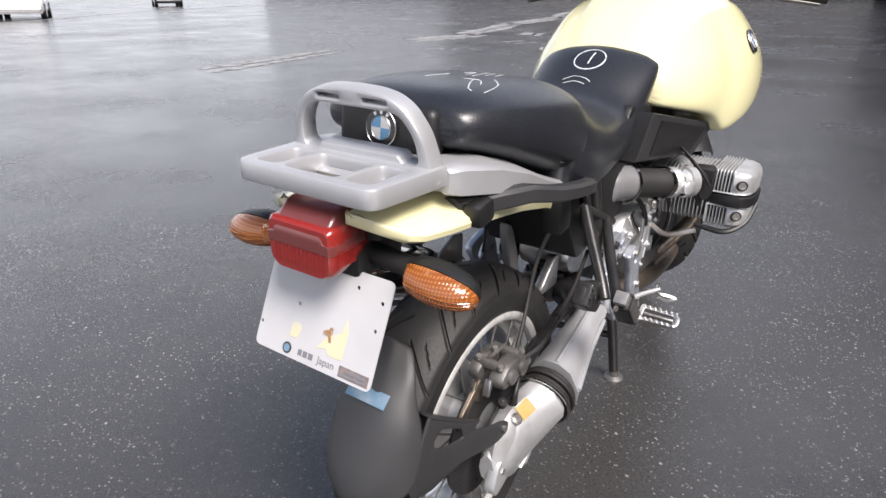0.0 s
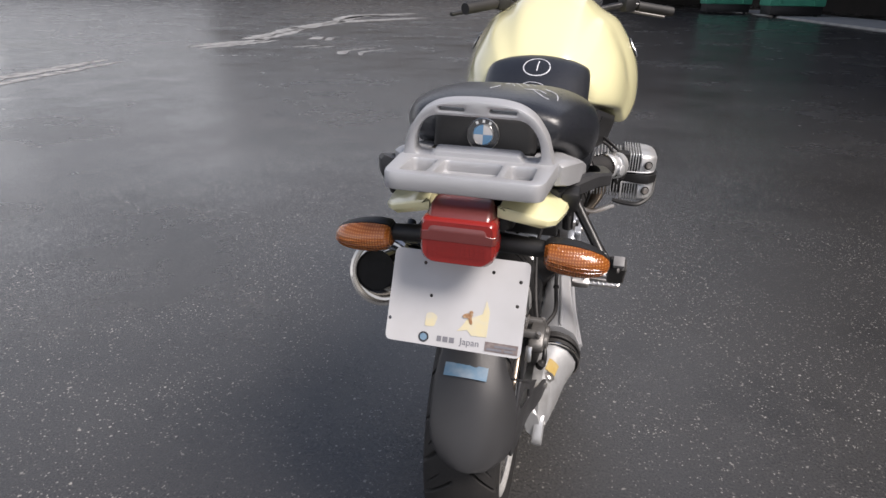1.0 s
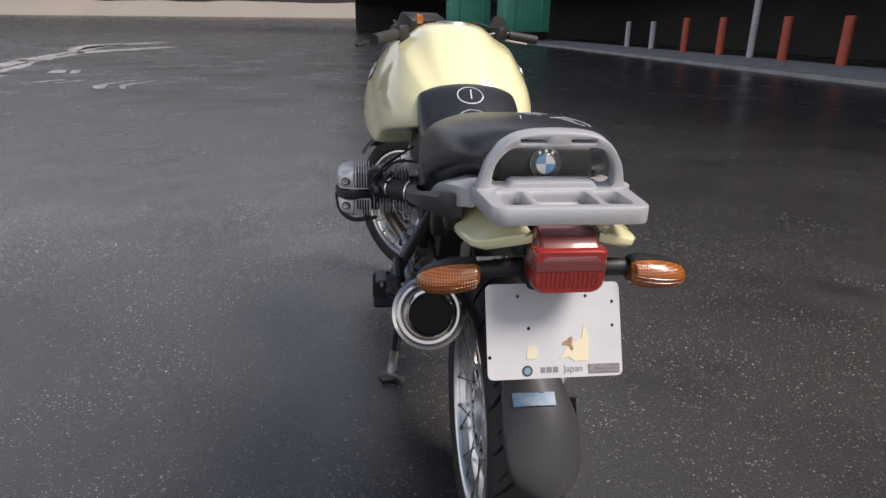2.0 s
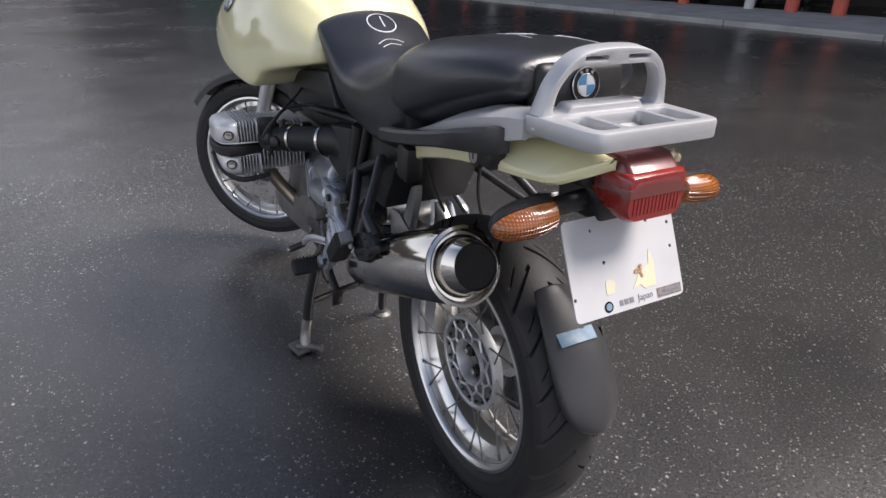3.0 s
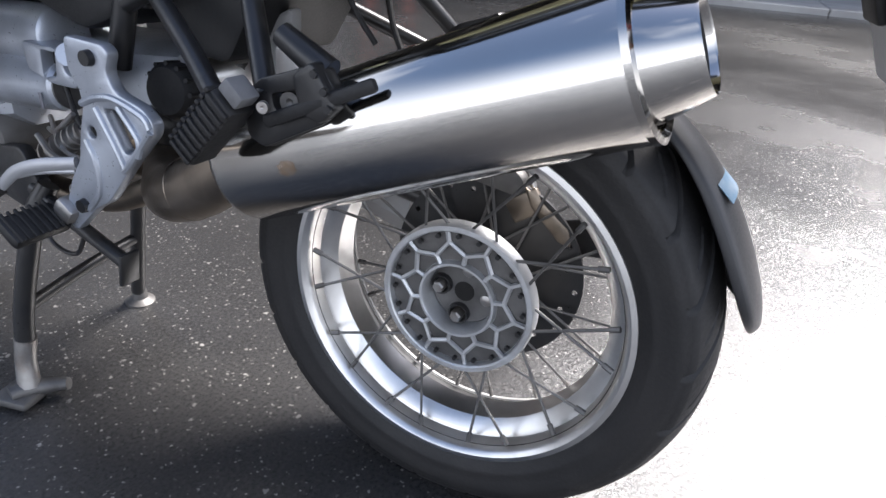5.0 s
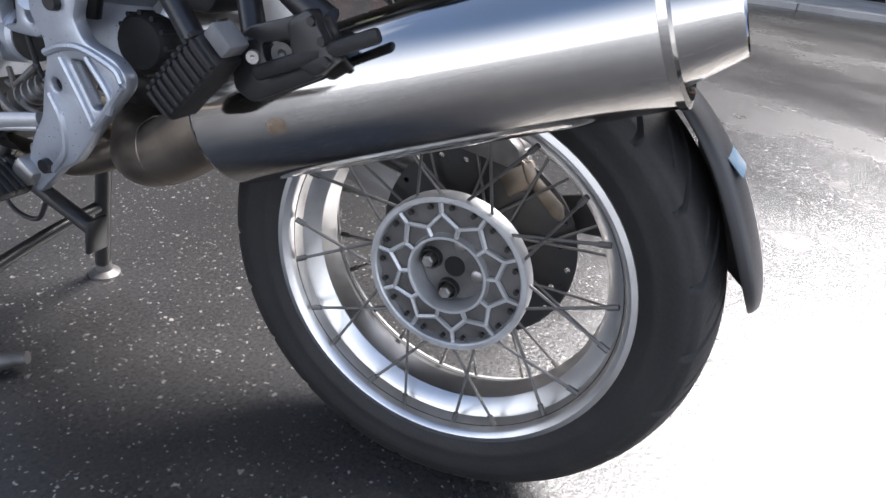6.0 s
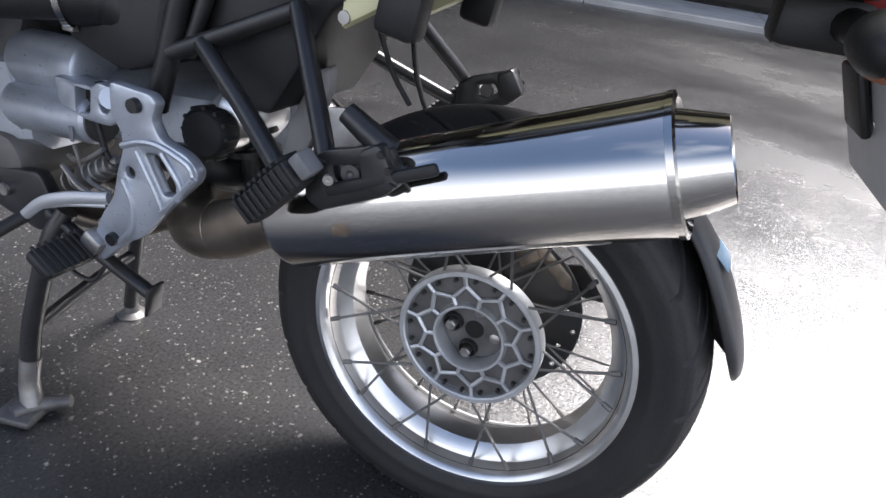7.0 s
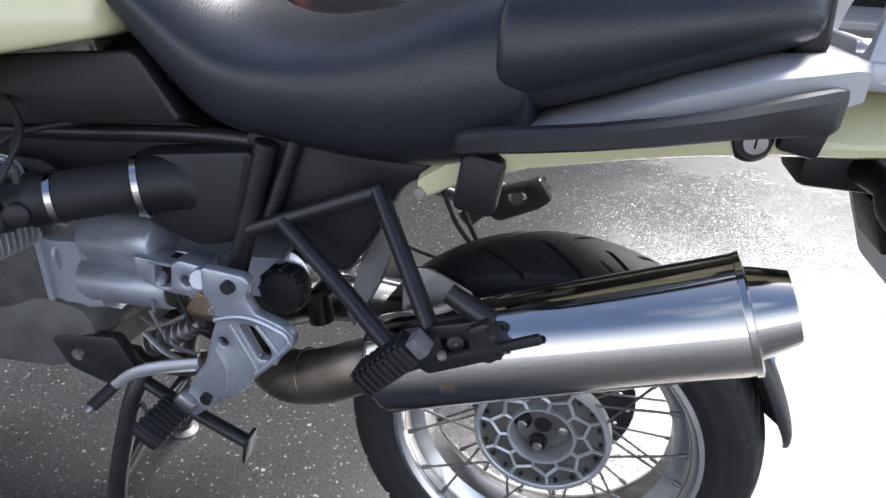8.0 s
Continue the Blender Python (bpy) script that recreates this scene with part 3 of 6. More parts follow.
FRONT_SEAT = [(0.046, 0.174, 0.815, 1.004, 0.72, 4.2), (0.060, 0.180, 0.806, 1.006, 0.72, 4.2), (0.115, 0.183, 0.788, 1.000, 0.72, 4.0), (0.16, 0.181, 0.772, 0.986, 0.71, 3.7), (0.21, 0.176, 0.769, 0.966, 0.71, 3.4), (0.26, 0.170, 0.768, 0.947, 0.71, 3.1), (0.33, 0.160, 0.772, 0.932, 0.70, 3.0), (0.40, 0.152, 0.778, 0.928, 0.70, 2.7), (0.45, 0.149, 0.782, 0.945, 0.72, 2.4),
              (0.485, 0.148, 0.796, 0.970, 0.73, 2.3), (0.515, 0.148, 0.828, 0.990, 0.74, 2.25), (0.550, 0.148, 0.866, 1.010, 0.78, 2.2), (0.580, 0.147, 0.905, 1.022, 0.80, 2.2), (0.605, 0.145, 0.935, 1.027, 0.80, 2.2), (0.640, 0.138, 0.955, 1.023, 0.80, 2.2), (0.665, 0.125, 0.968, 1.010, 0.8, 2.2)]
REAR_SEAT = [(0.094, 0.170, 0.862, 0.996, 0.72), (0.092, 0.183, 0.853, 1.007, 0.72), (0.084, 0.186, 0.850, 1.012, 0.71), (0.05, 0.188, 0.856, 1.018, 0.70), (-0.03, 0.184, 0.884, 1.025, 0.67), (-0.12, 0.166, 0.918, 1.028, 0.65), (-0.18, 0.146, 0.938, 1.024, 0.65), (-0.210, 0.128, 0.947, 1.014, 0.66), (-0.221, 0.110, 0.957, 0.998, 0.7)]
finish(part("front_seat", loft([body_ring(*s) for s in FRONT_SEAT]), VINYL, bike, "black vinyl rider's seat rising to the tank"), 2)
finish(part("rear_seat", loft([body_ring(*s, squash=4.4) for s in REAR_SEAT]), VINYL, bike, "black vinyl pillion seat with chalk marks"), 2)


# tank
def tank_ring(y, hw, zb, zt):
    h = zt - zb
    side = [(0.50, 0.02), (0.86, 0.0), (0.955, 0.008), (0.985, 0.04), (1.0, 0.14), (0.985, 0.30), (0.93, 0.47), (0.85, 0.60), (0.72, 0.76), (0.66, 0.81), (0.50, 0.865), (0.40, 0.94), (0.28, 0.99), (0.0, 1.0)]
    pts = [(u * hw, y, zb + v * h) for u, v in side]
    return pts + [(-x, y, z) for x, y, z in pts[-2::-1]]


TANK = [(0.585, 0.150, 0.905, 1.000), (0.60, 0.172, 0.896, 1.030), (0.68, 0.222, 0.880, 1.090), (0.77, 0.246, 0.860, 1.145), (0.82, 0.256, 0.842, 1.165), (0.858, 0.266, 0.806, 1.180), (0.885, 0.273, 0.800, 1.185), (0.92, 0.282, 0.806, 1.190), (1.00, 0.297, 0.820, 1.197), (1.10, 0.300, 0.846, 1.180), (1.20, 0.286, 0.884, 1.130), (1.29, 0.258, 0.915, 1.070), (1.36, 0.21, 0.93, 1.0)]
tank = finish(part("fuel_tank", loft([tank_ring(*s) for s in TANK]), CREAM, bike, "glossy cream-yellow fuel tank"), 2)

# rack, hoop
half = [(-0.131, 0.918), (-0.122, 0.942), (-0.110, 0.985), (-0.090, 1.015), (-0.068, 1.029), (-0.040, 1.035)]
hoop_out = rounded(half + [(0.0, 1.0365)] + [(-u, v) for u, v in half[::-1]], 0.012, 3)
hoop_in = rounded([(-0.102, 0.945), (-0.098, 0.982), (-0.076, 1.011), (0.076, 1.011), (0.098, 0.982), (0.102, 0.945), (0.076, 0.943), (0.068, 0.954), (-0.068, 0.954), (-0.076, 0.943)], 0.016, 5)
slots = [rounded([(s - 0.020, 1.0195), (s + 0.020, 1.0195), (s + 0.020, 1.0245), (s - 0.020, 1.0245)], 0.002, 2) for s in (-0.040, 0.040)]
hoop = slab([hoop_out, hoop_in, *slots], -0.013, 0.017, "y", 0.004)
hoop = moved(hoop, Matrix.Translation((0, -0.272, 0.925)) @ pose(0, 0, 0, 9, 0, 0) @ Matrix.Translation((0, 0, -0.925)))
part("grab_handle", hoop, SILVER, bike, "silver cast grab hoop with two slots")
edge = rounded([(-0.118, -0.400), (0.118, -0.400), (0.126, -0.300), (0.130, -0.235), (-0.130, -0.235), (-0.126, -0.300)], 0.022, 5)
wells = [rounded([(-0.098, -0.380), (-0.058, -0.380), (-0.058, -0.306), (-0.098, -0.306)], 0.010, 3), rounded([(-0.046, -0.380), (0.046, -0.380), (0.046, -0.306), (-0.046, -0.306)], 0.010, 3), rounded([(0.058, -0.380), (0.098, -0.380), (0.098, -0.306), (0.058, -0.306)], 0.010, 3)]
rack = part("luggage_rack", slab([edge, *wells], 0.914, 0.942, "z", 0.004), SILVER, bike, "silver cast luggage rack with three openings")
for x in (-0.078, 0.078):
    part("rack_tray", block((0.046, 0.078, 0.004), (x, -0.343, 0.9185), (0, 0, 0), 0.0015), DULL_ALLOY, rack)
part("rack_tray", block((0.098, 0.016, 0.006), (0, -0.314, 0.9200), (14, 0, 0), 0.0015), SILVER, rack)
ARM = [(0.070, 0.836, 0.846, 0.160, 0.842, 0.836), (-0.022, 0.850, 0.882, 0.168, 0.872, 0.857), (-0.094, 0.866, 0.914, 0.168, 0.901, 0.872), (-0.171, 0.884, 0.937, 0.162, 0.924, 0.886), (-0.245, 0.902, 0.944, 0.148, 0.937, 0.899), (-0.262, 0.904, 0.9415, 0.1335, 0.935, 0.903)]
for side in (-1, 1):
    rings = []
    for y, z0, z1, xo, zo, zb in ARM:
        o = [(0.087, z0), (0.120, z0 + 0.002), (xo - 0.008, zb), (xo - 0.001, zb + 0.002), (xo, zo - 0.002), (xo - 0.006, zo + 0.003), (0.126, z1 - 0.001), (0.118, z1), (0.087, z1)]
        rings.append([(side * u, y, v) for u, v in o])
    part("rack_arm", loft(rings), SILVER, rack, "silver cast side arm")

# tail lamp: a dusty clear-red upper half over a deep red ribbed lower half
def lamp_ring(y, w, z0, z1):
    low, high = 0.020, 0.008
    half = [(w - low + low * math.sin(a), z0 + low - low * math.cos(a)) for a in np.linspace(0, math.pi / 2, 6)] + [(w - high + high * math.cos(a), z1 - high + high * math.sin(a)) for a in np.linspace(0, math.pi / 2, 4)]
    return [(x, y, z) for x, z in half] + [(-x, y, z) for x, z in half[::-1]]


def lens_ring(y, w, z0, z1):
    high = 0.008
    top = w - 0.010
    half = [(w, z0), (w, z0 + 0.012)] + [(top - high + high * math.cos(a), z1 - high + high * math.sin(a)) for a in np.linspace(0, math.pi / 2, 4)]
    return [(x, y, z) for x, z in half] + [(-x, y, z) for x, z in half[::-1]]


lamp = part("tail_lamp", loft([lamp_ring(*r) for r in ((-0.318, 0.046, 0.826, 0.880), (-0.370, 0.0560, 0.812, 0.880), (-0.392, 0.0570, 0.809, 0.880), (-0.402, 0.0560, 0.809, 0.880), (-0.408, 0.0520, 0.812, 0.876))]), RED_LENS, bike, "faded red tail lamp with a dusty smoked top")
part("upper_lens", loft([lens_ring(*r) for r in ((-0.335, 0.0500, 0.846, 0.9000), (-0.366, 0.0562, 0.846, 0.9020), (-0.3800, 0.0577, 0.846, 0.8980), (-0.4030, 0.0567, 0.846, 0.8760), (-0.4092, 0.0528, 0.847, 0.8680))]), SMOKED_LENS, lamp, "dusty smoked red upper lens")
for k in range(8):
    for side in (-1, 1):
        part("lens_rib", block((0.0012, 0.034, 0.0014), (side * 0.0570, -0.380, 0.828 + 0.003 * k), bevel=0), RED_LENS, lamp)
for k in range(13):
    part("lens_rib", block((0.0010, 0.0016, 0.026), (-0.042 + 0.007 * k, -0.4082, 0.834), bevel=0), RED_LENS, lamp)
for k in range(4):
    part("lens_rib", block((0.088, 0.0014, 0.0009), (0, -0.4080, 0.824 + 0.006 * k), bevel=0), RED_LENS, lamp)
part("lamp_carrier", block((0.10, 0.10, 0.055), (0, -0.300, 0.815), bevel=0.012), BLACK, bike, "black lamp and plate carrier")
TILT = math.degrees(math.atan2(0.062, 0.138))
PLATE = Matrix.Translation((-0.004, -0.372, 0.731)) @ pose(0, 0, 0, 90 - TILT, 0, 0)
HOLES = ((-0.058, 0.055), (0.053, 0.053), (0.097, 0.043), (0.096, 0.005), (-0.042, 0.004), (-0.106, -0.040))
plate = part("show_plate", moved(slab([rounded([(-0.110, -0.075), (0.110, -0.075), (0.110, 0.075), (-0.110, 0.075)], 0.010, 4), *[ring2(x, y, 0.0030, 10) for x, y in HOLES]], -0.001, 0.001, "z", 0), PLATE), WHITE, bike, "white show plate with torn yellow sticker remains")
part("plate_backing", moved(block((0.09, 0.07, 0.010), (0.0, 0.025, -0.008), bevel=0.004), PLATE), BLACK, plate)


def on_plate(outline, mat, name, lift=0.0012):
    return part(name, moved(slab([outline], lift, lift + 0.0005, "z", 0), PLATE), mat, plate)


on_plate([(0.006, -0.046), (0.022, -0.042), (0.030, -0.050), (0.054, -0.049), (0.055, -0.010), (0.048, 0.008), (0.044, -0.014), (0.032, -0.020), (0.020, -0.026), (0.014, -0.036)], YELLOW, "sticker_remnant")
on_plate(rounded([(-0.047, -0.045), (-0.031, -0.044), (-0.027, -0.028), (-0.036, -0.022), (-0.046, -0.024)], 0.004), YELLOW, "sticker_remnant")
on_plate(rounded([(0.012, -0.020), (0.020, -0.015), (0.030, -0.017), (0.027, -0.022), (0.030, -0.032), (0.026, -0.033), (0.022, -0.023), (0.014, -0.024)], 0.004), RUST, "rust_stain", 0.0019)
on_plate(ring2(0.026, -0.014, 0.0032, 10), RUST, "rust_stain", 0.0025)
on_plate(ring2(-0.0465, -0.0625, 0.0085, 24), BADGE_BLACK, "plate_badge")
on_plate(ring2(-0.0465, -0.0625, 0.0056, 20), SKYBLUE, "plate_badge", 0.0018)
for x, w in ((-0.021, 0.007), (-0.011, 0.008), (-0.0005, 0.008)):
    on_plate([(x - w / 2, -0.066), (x + w / 2, -0.066), (x + w / 2, -0.0575), (x - w / 2, -0.0575)], INK, "lettering_bar")
word = bpy.data.curves.new("word", "FONT")
word.body, word.size, word.extrude = "Japan", 0.0150, 0.0002
stand_in = new("word", word)
bpy.context.view_layer.update()
print_mesh = bpy.data.meshes.new_from_object(stand_in.evaluated_get(bpy.context.evaluated_depsgraph_get()))
bpy.data.objects.remove(stand_in)
print_mesh.transform(PLATE @ Matrix.Translation((0.0125, -0.0660, 0.0014)))
print_mesh.materials.clear()
print_mesh.materials.append(INK)
lettering = new("lettering", print_mesh)
lettering.parent = plate
tagged(lettering, "dark printed word")
on_plate([(0.053, -0.0705), (0.105, -0.0705), (0.105, -0.0555), (0.053, -0.0555)], DEALER, "dealer_label")
for y0, x0, x1 in ((-0.061, 0.068, 0.102), (-0.0665, 0.056, 0.080), (-0.0665, 0.084, 0.098)):
    on_plate([(x0, y0 - 0.0018), (x1, y0 - 0.0018), (x1, y0 + 0.0018), (x0, y0 + 0.0018)], INK, "lettering_bar", 0.0019)

# indicators: blunt eggs, a black shell over a finely ribbed amber lens that faces the rear
EGG = ((0.0, 0.022, 0.019), (0.006, 0.030, 0.0245), (0.026, 0.0350, 0.0275), (0.050, 0.0355, 0.0270), (0.072, 0.0310, 0.0235), (0.087, 0.0235, 0.0180), (0.095, 0.0145, 0.0115), (0.0985, 0.006, 0.005))
for side in (-1, 1):
    rings = [[(side * (0.124 + t), -0.330 + w * math.cos(a), 0.816 - 0.10 * t + h * math.sin(a)) for a in np.linspace(0, 2 * math.pi, 28, endpoint=False)] for t, w, h in EGG]
    cut = Vector((0, 1, 0.55)).normalized()
    bm = loft(rings)
    bmesh.ops.bisect_plane(bm, geom=bm.verts[:] + bm.edges[:] + bm.faces[:], plane_co=(0, -0.331, 0.814), plane_no=cut, clear_inner=True)
    bmesh.ops.holes_fill(bm, edges=bm.edges[:])
    ind = part("indicator", bm, BLACK, bike, "turn indicator with amber lens in a black shell")
    bm = loft([[Vector(p) + (Vector((p[0], -0.330, 0.816)) - Vector(p)) * 0.03 for p in ring] for ring in rings])
    bmesh.ops.bisect_plane(bm, geom=bm.verts[:] + bm.edges[:] + bm.faces[:], plane_co=(0, -0.332, 0.8135), plane_no=cut, clear_outer=True)
    bmesh.ops.holes_fill(bm, edges=bm.edges[:])
    lens = part("amber_lens", bm, AMBER, ind, "ribbed amber lens")
    for k in range(19):
        t = 0.010 + 0.0044 * k
        w, h = [float(np.interp(t, [e[0] for e in EGG], [e[n] for e in EGG])) * 0.975 for n in (1, 2)]
        part("lens_rib", tube([(side * (0.124 + t), -0.330 + w * math.cos(a), 0.816 - 0.10 * t + h * math.sin(a)) for a in np.linspace(radians(175), radians(300), 9)], 0.0010, 4, 1), AMBER, lens)
    for b in range(7):
        a = radians(182 + 16 * b)
        part("lens_rib", tube([(side * (0.124 + t), -0.330 + 0.975 * w * math.cos(a), 0.816 - 0.10 * t + 0.975 * h * math.sin(a)) for t, w, h in EGG[1:-1]], 0.0009, 4, 2), AMBER, lens)
    part("indicator_stalk", tube([(side * 0.03, -0.312, 0.818), (side * 0.128, -0.322, 0.817)], [0.017, 0.014], 12), BLACK, ind)

# rear mudguard, narrower towards the shaft side at its top
def fender_ring(y, z, ny, nz, left, right, lip, fold):
    mid, hw = (left + right) / 2, (right - left) / 2
    return [(mid + hw * u, y + ny * d, z + nz * d) for u, d in ((-1, -lip), (-0.98, -lip * 0.3), (-0.9, 0.0), (-0.6, 0.006), (-0.2, 0.008), (0.15, 0.007), (0.40, 0.002 - fold * 0.04), (0.62, -fold * 0.20), (0.80, -fold * 0.45), (0.92, -fold * 0.75), (1, -fold))]


FEND = [(-0.212, 0.612, -0.042, 0.032, 0.008, 0.010), (-0.240, 0.589, -0.049, 0.056, 0.009, 0.014), (-0.262, 0.566, -0.054, 0.066, 0.010, 0.022), (-0.280, 0.545, -0.057, 0.078, 0.012, 0.034), (-0.303, 0.512, -0.059, 0.096, 0.014, 0.048), (-0.330, 0.462, -0.058, 0.101, 0.014, 0.054), (-0.346, 0.425, -0.051, 0.099, 0.012, 0.052), (-0.354, 0.398, -0.032, 0.086, 0.008, 0.034), (-0.357, 0.380, -0.004, 0.052, 0.004, 0.006)]
rings = []
for y, z, left, right, lip, fold in FEND:
    d = Vector((y, z)) - Vector((0, 0.316))
    d.normalize()
    rings.append(fender_ring(y, z, d.x, d.y, left, right, lip, fold))
finish(part("rear_mudguard", loft(rings, closed=False), GREY_PLASTIC, bike, "dark grey plastic rear hugger"), 2, 0.004)

# mudguard details: the bracket to the final drive and the blue sticker
bm = slab([rounded([(-0.250, 0.522), (-0.215, 0.494), (-0.170, 0.466), (-0.122, 0.440), (-0.142, 0.428), (-0.095, 0.410), (-0.060, 0.405), (-0.042, 0.394), (-0.042, 0.374), (-0.070, 0.362), (-0.100, 0.362), (-0.136, 0.368), (-0.174, 0.374), (-0.246, 0.364), (-0.292, 0.376), (-0.305, 0.405), (-0.285, 0.450), (-0.264, 0.495)], 0.007),
           rounded([(-0.240, 0.466), (-0.222, 0.480), (-0.170, 0.450), (-0.164, 0.426), (-0.205, 0.432), (-0.238, 0.448)], 0.006), ring2(-0.058, 0.388, 0.005, 12)], -0.006, 0.0, "x", 0.002)
bmesh.ops.subdivide_edges(bm, edges=[e for e in bm.edges if e.calc_length() > 0.03], cuts=2)
for v in bm.verts:
    v.co.x += float(np.interp(v.co.y, (-0.35, -0.25, -0.15, -0.05), (0.092, 0.099, 0.113, 0.136)))
arm = part("mudguard_bracket", bm, GREY_PLASTIC, bike, "dark grey plastic mudguard arm with a window")
part("bracket_flange", slab([rounded([(0.070, -0.250), (0.101, -0.252), (0.111, -0.170), (0.120, -0.122), (0.108, -0.150), (0.092, -0.205)], 0.006, 3)], -0.0025, 0.0025, "z", 0.001), GREY_PLASTIC, arm)
for v in arm.children[0].data.vertices:
    v.co.z += float(np.interp(v.co.y, (-0.25, -0.17, -0.12), (0.521, 0.466, 0.440)))
part("bracket_bolt", lathe([(0, 0), (0, 0.006), (0.005, 0.006), (0.005, 0)], (0.134, -0.058, 0.388), (1, -0.2, 0), 8), STEEL, arm)
ST = Vector((0.000, -0.2900, 0.5488))
bm = loft([[(x, z, float(np.interp(x, (-0.040, -0.030, -0.010, 0.006, 0.034, 0.040), (-0.0036, -0.0018, 0.0, 0.0, -0.0036, -0.0048))) + h) for z, h in ((-0.0125, 0.0), (0.0125, 0.0), (0.0125, 0.0008), (-0.0125, 0.0008))] for x in np.linspace(-0.040, 0.040, 13)])
bm = moved(bm, Matrix.Translation(ST) @ pose(0, 0, 0, 90 - 49, 0, 0))
part("blue_sticker", bm, SKYBLUE, bike, "faded sky-blue printed sticker")

# cream tail panels: crisp-edged wedges that widen to a slanting end
PANEL = [(0.188, 0.122, 0.729, 0.768, 0.108), (0.125, 0.128, 0.766, 0.815, 0.112), (0.05, 0.136, 0.794, 0.842, 0.114), (-0.06, 0.146, 0.822, 0.872, 0.110), (-0.13, 0.152, 0.836, 0.888, 0.092), (-0.20, 0.153, 0.846, 0.903, 0.070), (-0.27, 0.146, 0.850, 0.905, 0.058), (-0.318, 0.137, 0.853, 0.903, 0.056), (-0.336, 0.124, 0.856, 0.900, 0.056), (-0.362, 0.082, 0.872, 0.896, 0.054), (-0.374, 0.062, 0.880, 0.894, 0.052)]
for side in (-1, 1):
    rings = []
    for y, xo, z0, z1, xi in PANEL:
        drop = min(1.0, max(0.0, (-0.10 - y) / 0.12))
        out_top = (z1 - 0.010) * (1 - drop) + (z0 + 0.016) * drop
        ridge = (xo - 0.016) * (1 - drop) + (xi + 0.012) * drop
        rings.append([(side * u, y, v) for u, v in ((xi, z0 + 0.004 + 0.012 * drop), (xo - 0.010, z0), (xo - 0.002, z0 + 0.004), (xo, z0 + 0.012), (xo - 0.003, out_top), (ridge, z1 - 0.004 * drop), (xi, z1))])
    finish(part("tail_panel", loft(rings), CREAM, bike, "glossy cream-yellow tail panel"), 0, 0.0, 0.0025)
    # black grab rail that stands off along the seat
    rings = []
    tail = ((-0.135, 0.884, 0.0135, 0.210), (-0.180, 0.893, 0.017, 0.200), (-0.228, 0.899, 0.021, 0.178), (-0.240, 0.899, 0.019, 0.160)) if side < 0 else ((-0.128, 0.881, 0.0135, 0.194), (-0.165, 0.876, 0.014, 0.166), (-0.215, 0.875, 0.014, 0.146), (-0.235, 0.876, 0.013, 0.130))
    for y, zc, h, x in ((0.140, 0.822, 0.010, 0.160), (0.122, 0.832, 0.0115, 0.190), (0.085, 0.842, 0.0125, 0.208), (0.045, 0.849, 0.0122, 0.214), (-0.018, 0.860, 0.0122, 0.217), (-0.080, 0.872, 0.0125, 0.215), *tail):
        rings.append([(side * u, y, zc + v * h) for u, v in ((x - 0.022, -1), (x - 0.004, -1), (x, -0.75), (x + 0.001, 0.6), (x - 0.005, 1), (x - 0.022, 1))])
    rail = part("grab_rail", loft(rings), GREY_PLASTIC, bike, "dark grey plastic grab rail standing off the seat")
    part("trim_foot", block((0.03, 0.040, 0.034), (side * 0.150, -0.212, 0.870), (10, 0, 0), 0.006), BLACK, rail)
    part("seat_bracket", block((0.040, 0.052, 0.075), (side * 0.132, 0.107, 0.772), (8, 0, 0), 0.010), BLACK, bike, "black plastic seat bracket")
bm = lathe([(0, 0.0), (0, 0.021), (0.004, 0.022), (0.010, 0.017), (0.010, 0.0)], (-0.145, -0.170, 0.860), (-1, 0, 0), 24)
lock = part("seat_lock", bm, BLACK, bike, "black lock surround with a steel barrel")
part("lock_barrel", lathe([(0.009, 0.0), (0.009, 0.011), (0.013, 0.0115), (0.0135, 0.0)], (-0.145, -0.172, 0.860), (-1, 0, 0), 20), STEEL, lock, "worn steel lock barrel")
# black strip painting the dark of the slot
part("key_slot", block((0.001, 0.002, 0.010), (-0.1588, -0.172, 0.860), bevel=0), SOOT_SHADE_BLACK, lock)


# the box behind the pillion seat and its badge
def badge(name, at, turn, r, parent):
    """A round badge, flat along local z: black ring, quarters of white and blue, fine silver rims."""
    m = at @ turn
    ring = part(name, moved(lathe([(0, 0), (0, r), (0.0025, r), (0.004, r * 0.96), (0.004, 0)], (0, 0, 0), (0, 0, 1), 40), m), BADGE_BLACK, parent, "round badge in blue, white and black")
    part("badge_rim", moved(lathe([(0.0035, r * 0.95), (0.0050, r * 0.97), (0.0035, r * 1.0)], (0, 0, 0), (0, 0, 1), 40, closed=True), m), RIM, ring)
    part("badge_rim", moved(lathe([(0.0040, r * 0.60), (0.0052, r * 0.625), (0.0040, r * 0.65)], (0, 0, 0), (0, 0, 1), 32, closed=True), m), RIM, ring)
    for k in range(4):
        pts = [(0.0, 0.0)] + [(r * 0.6 * math.cos(t), r * 0.6 * math.sin(t)) for t in np.linspace(k * math.pi / 2, (k + 1) * math.pi / 2, 8)]
        part("badge_quarter", moved(slab([pts], 0.0040, 0.0047, "z", 0), m), WHITE if k % 2 == 0 else BADGE_BLUE, ring)
    for a in (60, 90, 120):
        part("badge_bar", moved(block((r * 0.16, r * 0.18, 0.0008), (0.8 * r * math.cos(radians(a)), 0.8 * r * math.sin(radians(a)), 0.0043), (0, 0, a - 90), 0), m), RIM, ring)
    return ring


part("tail_box", block((0.172, 0.040, 0.070), (0, -0.213, 0.968), (-6, 0, 0), 0.014, segments=3), BLACK, bike, "black tail box behind the pillion seat")
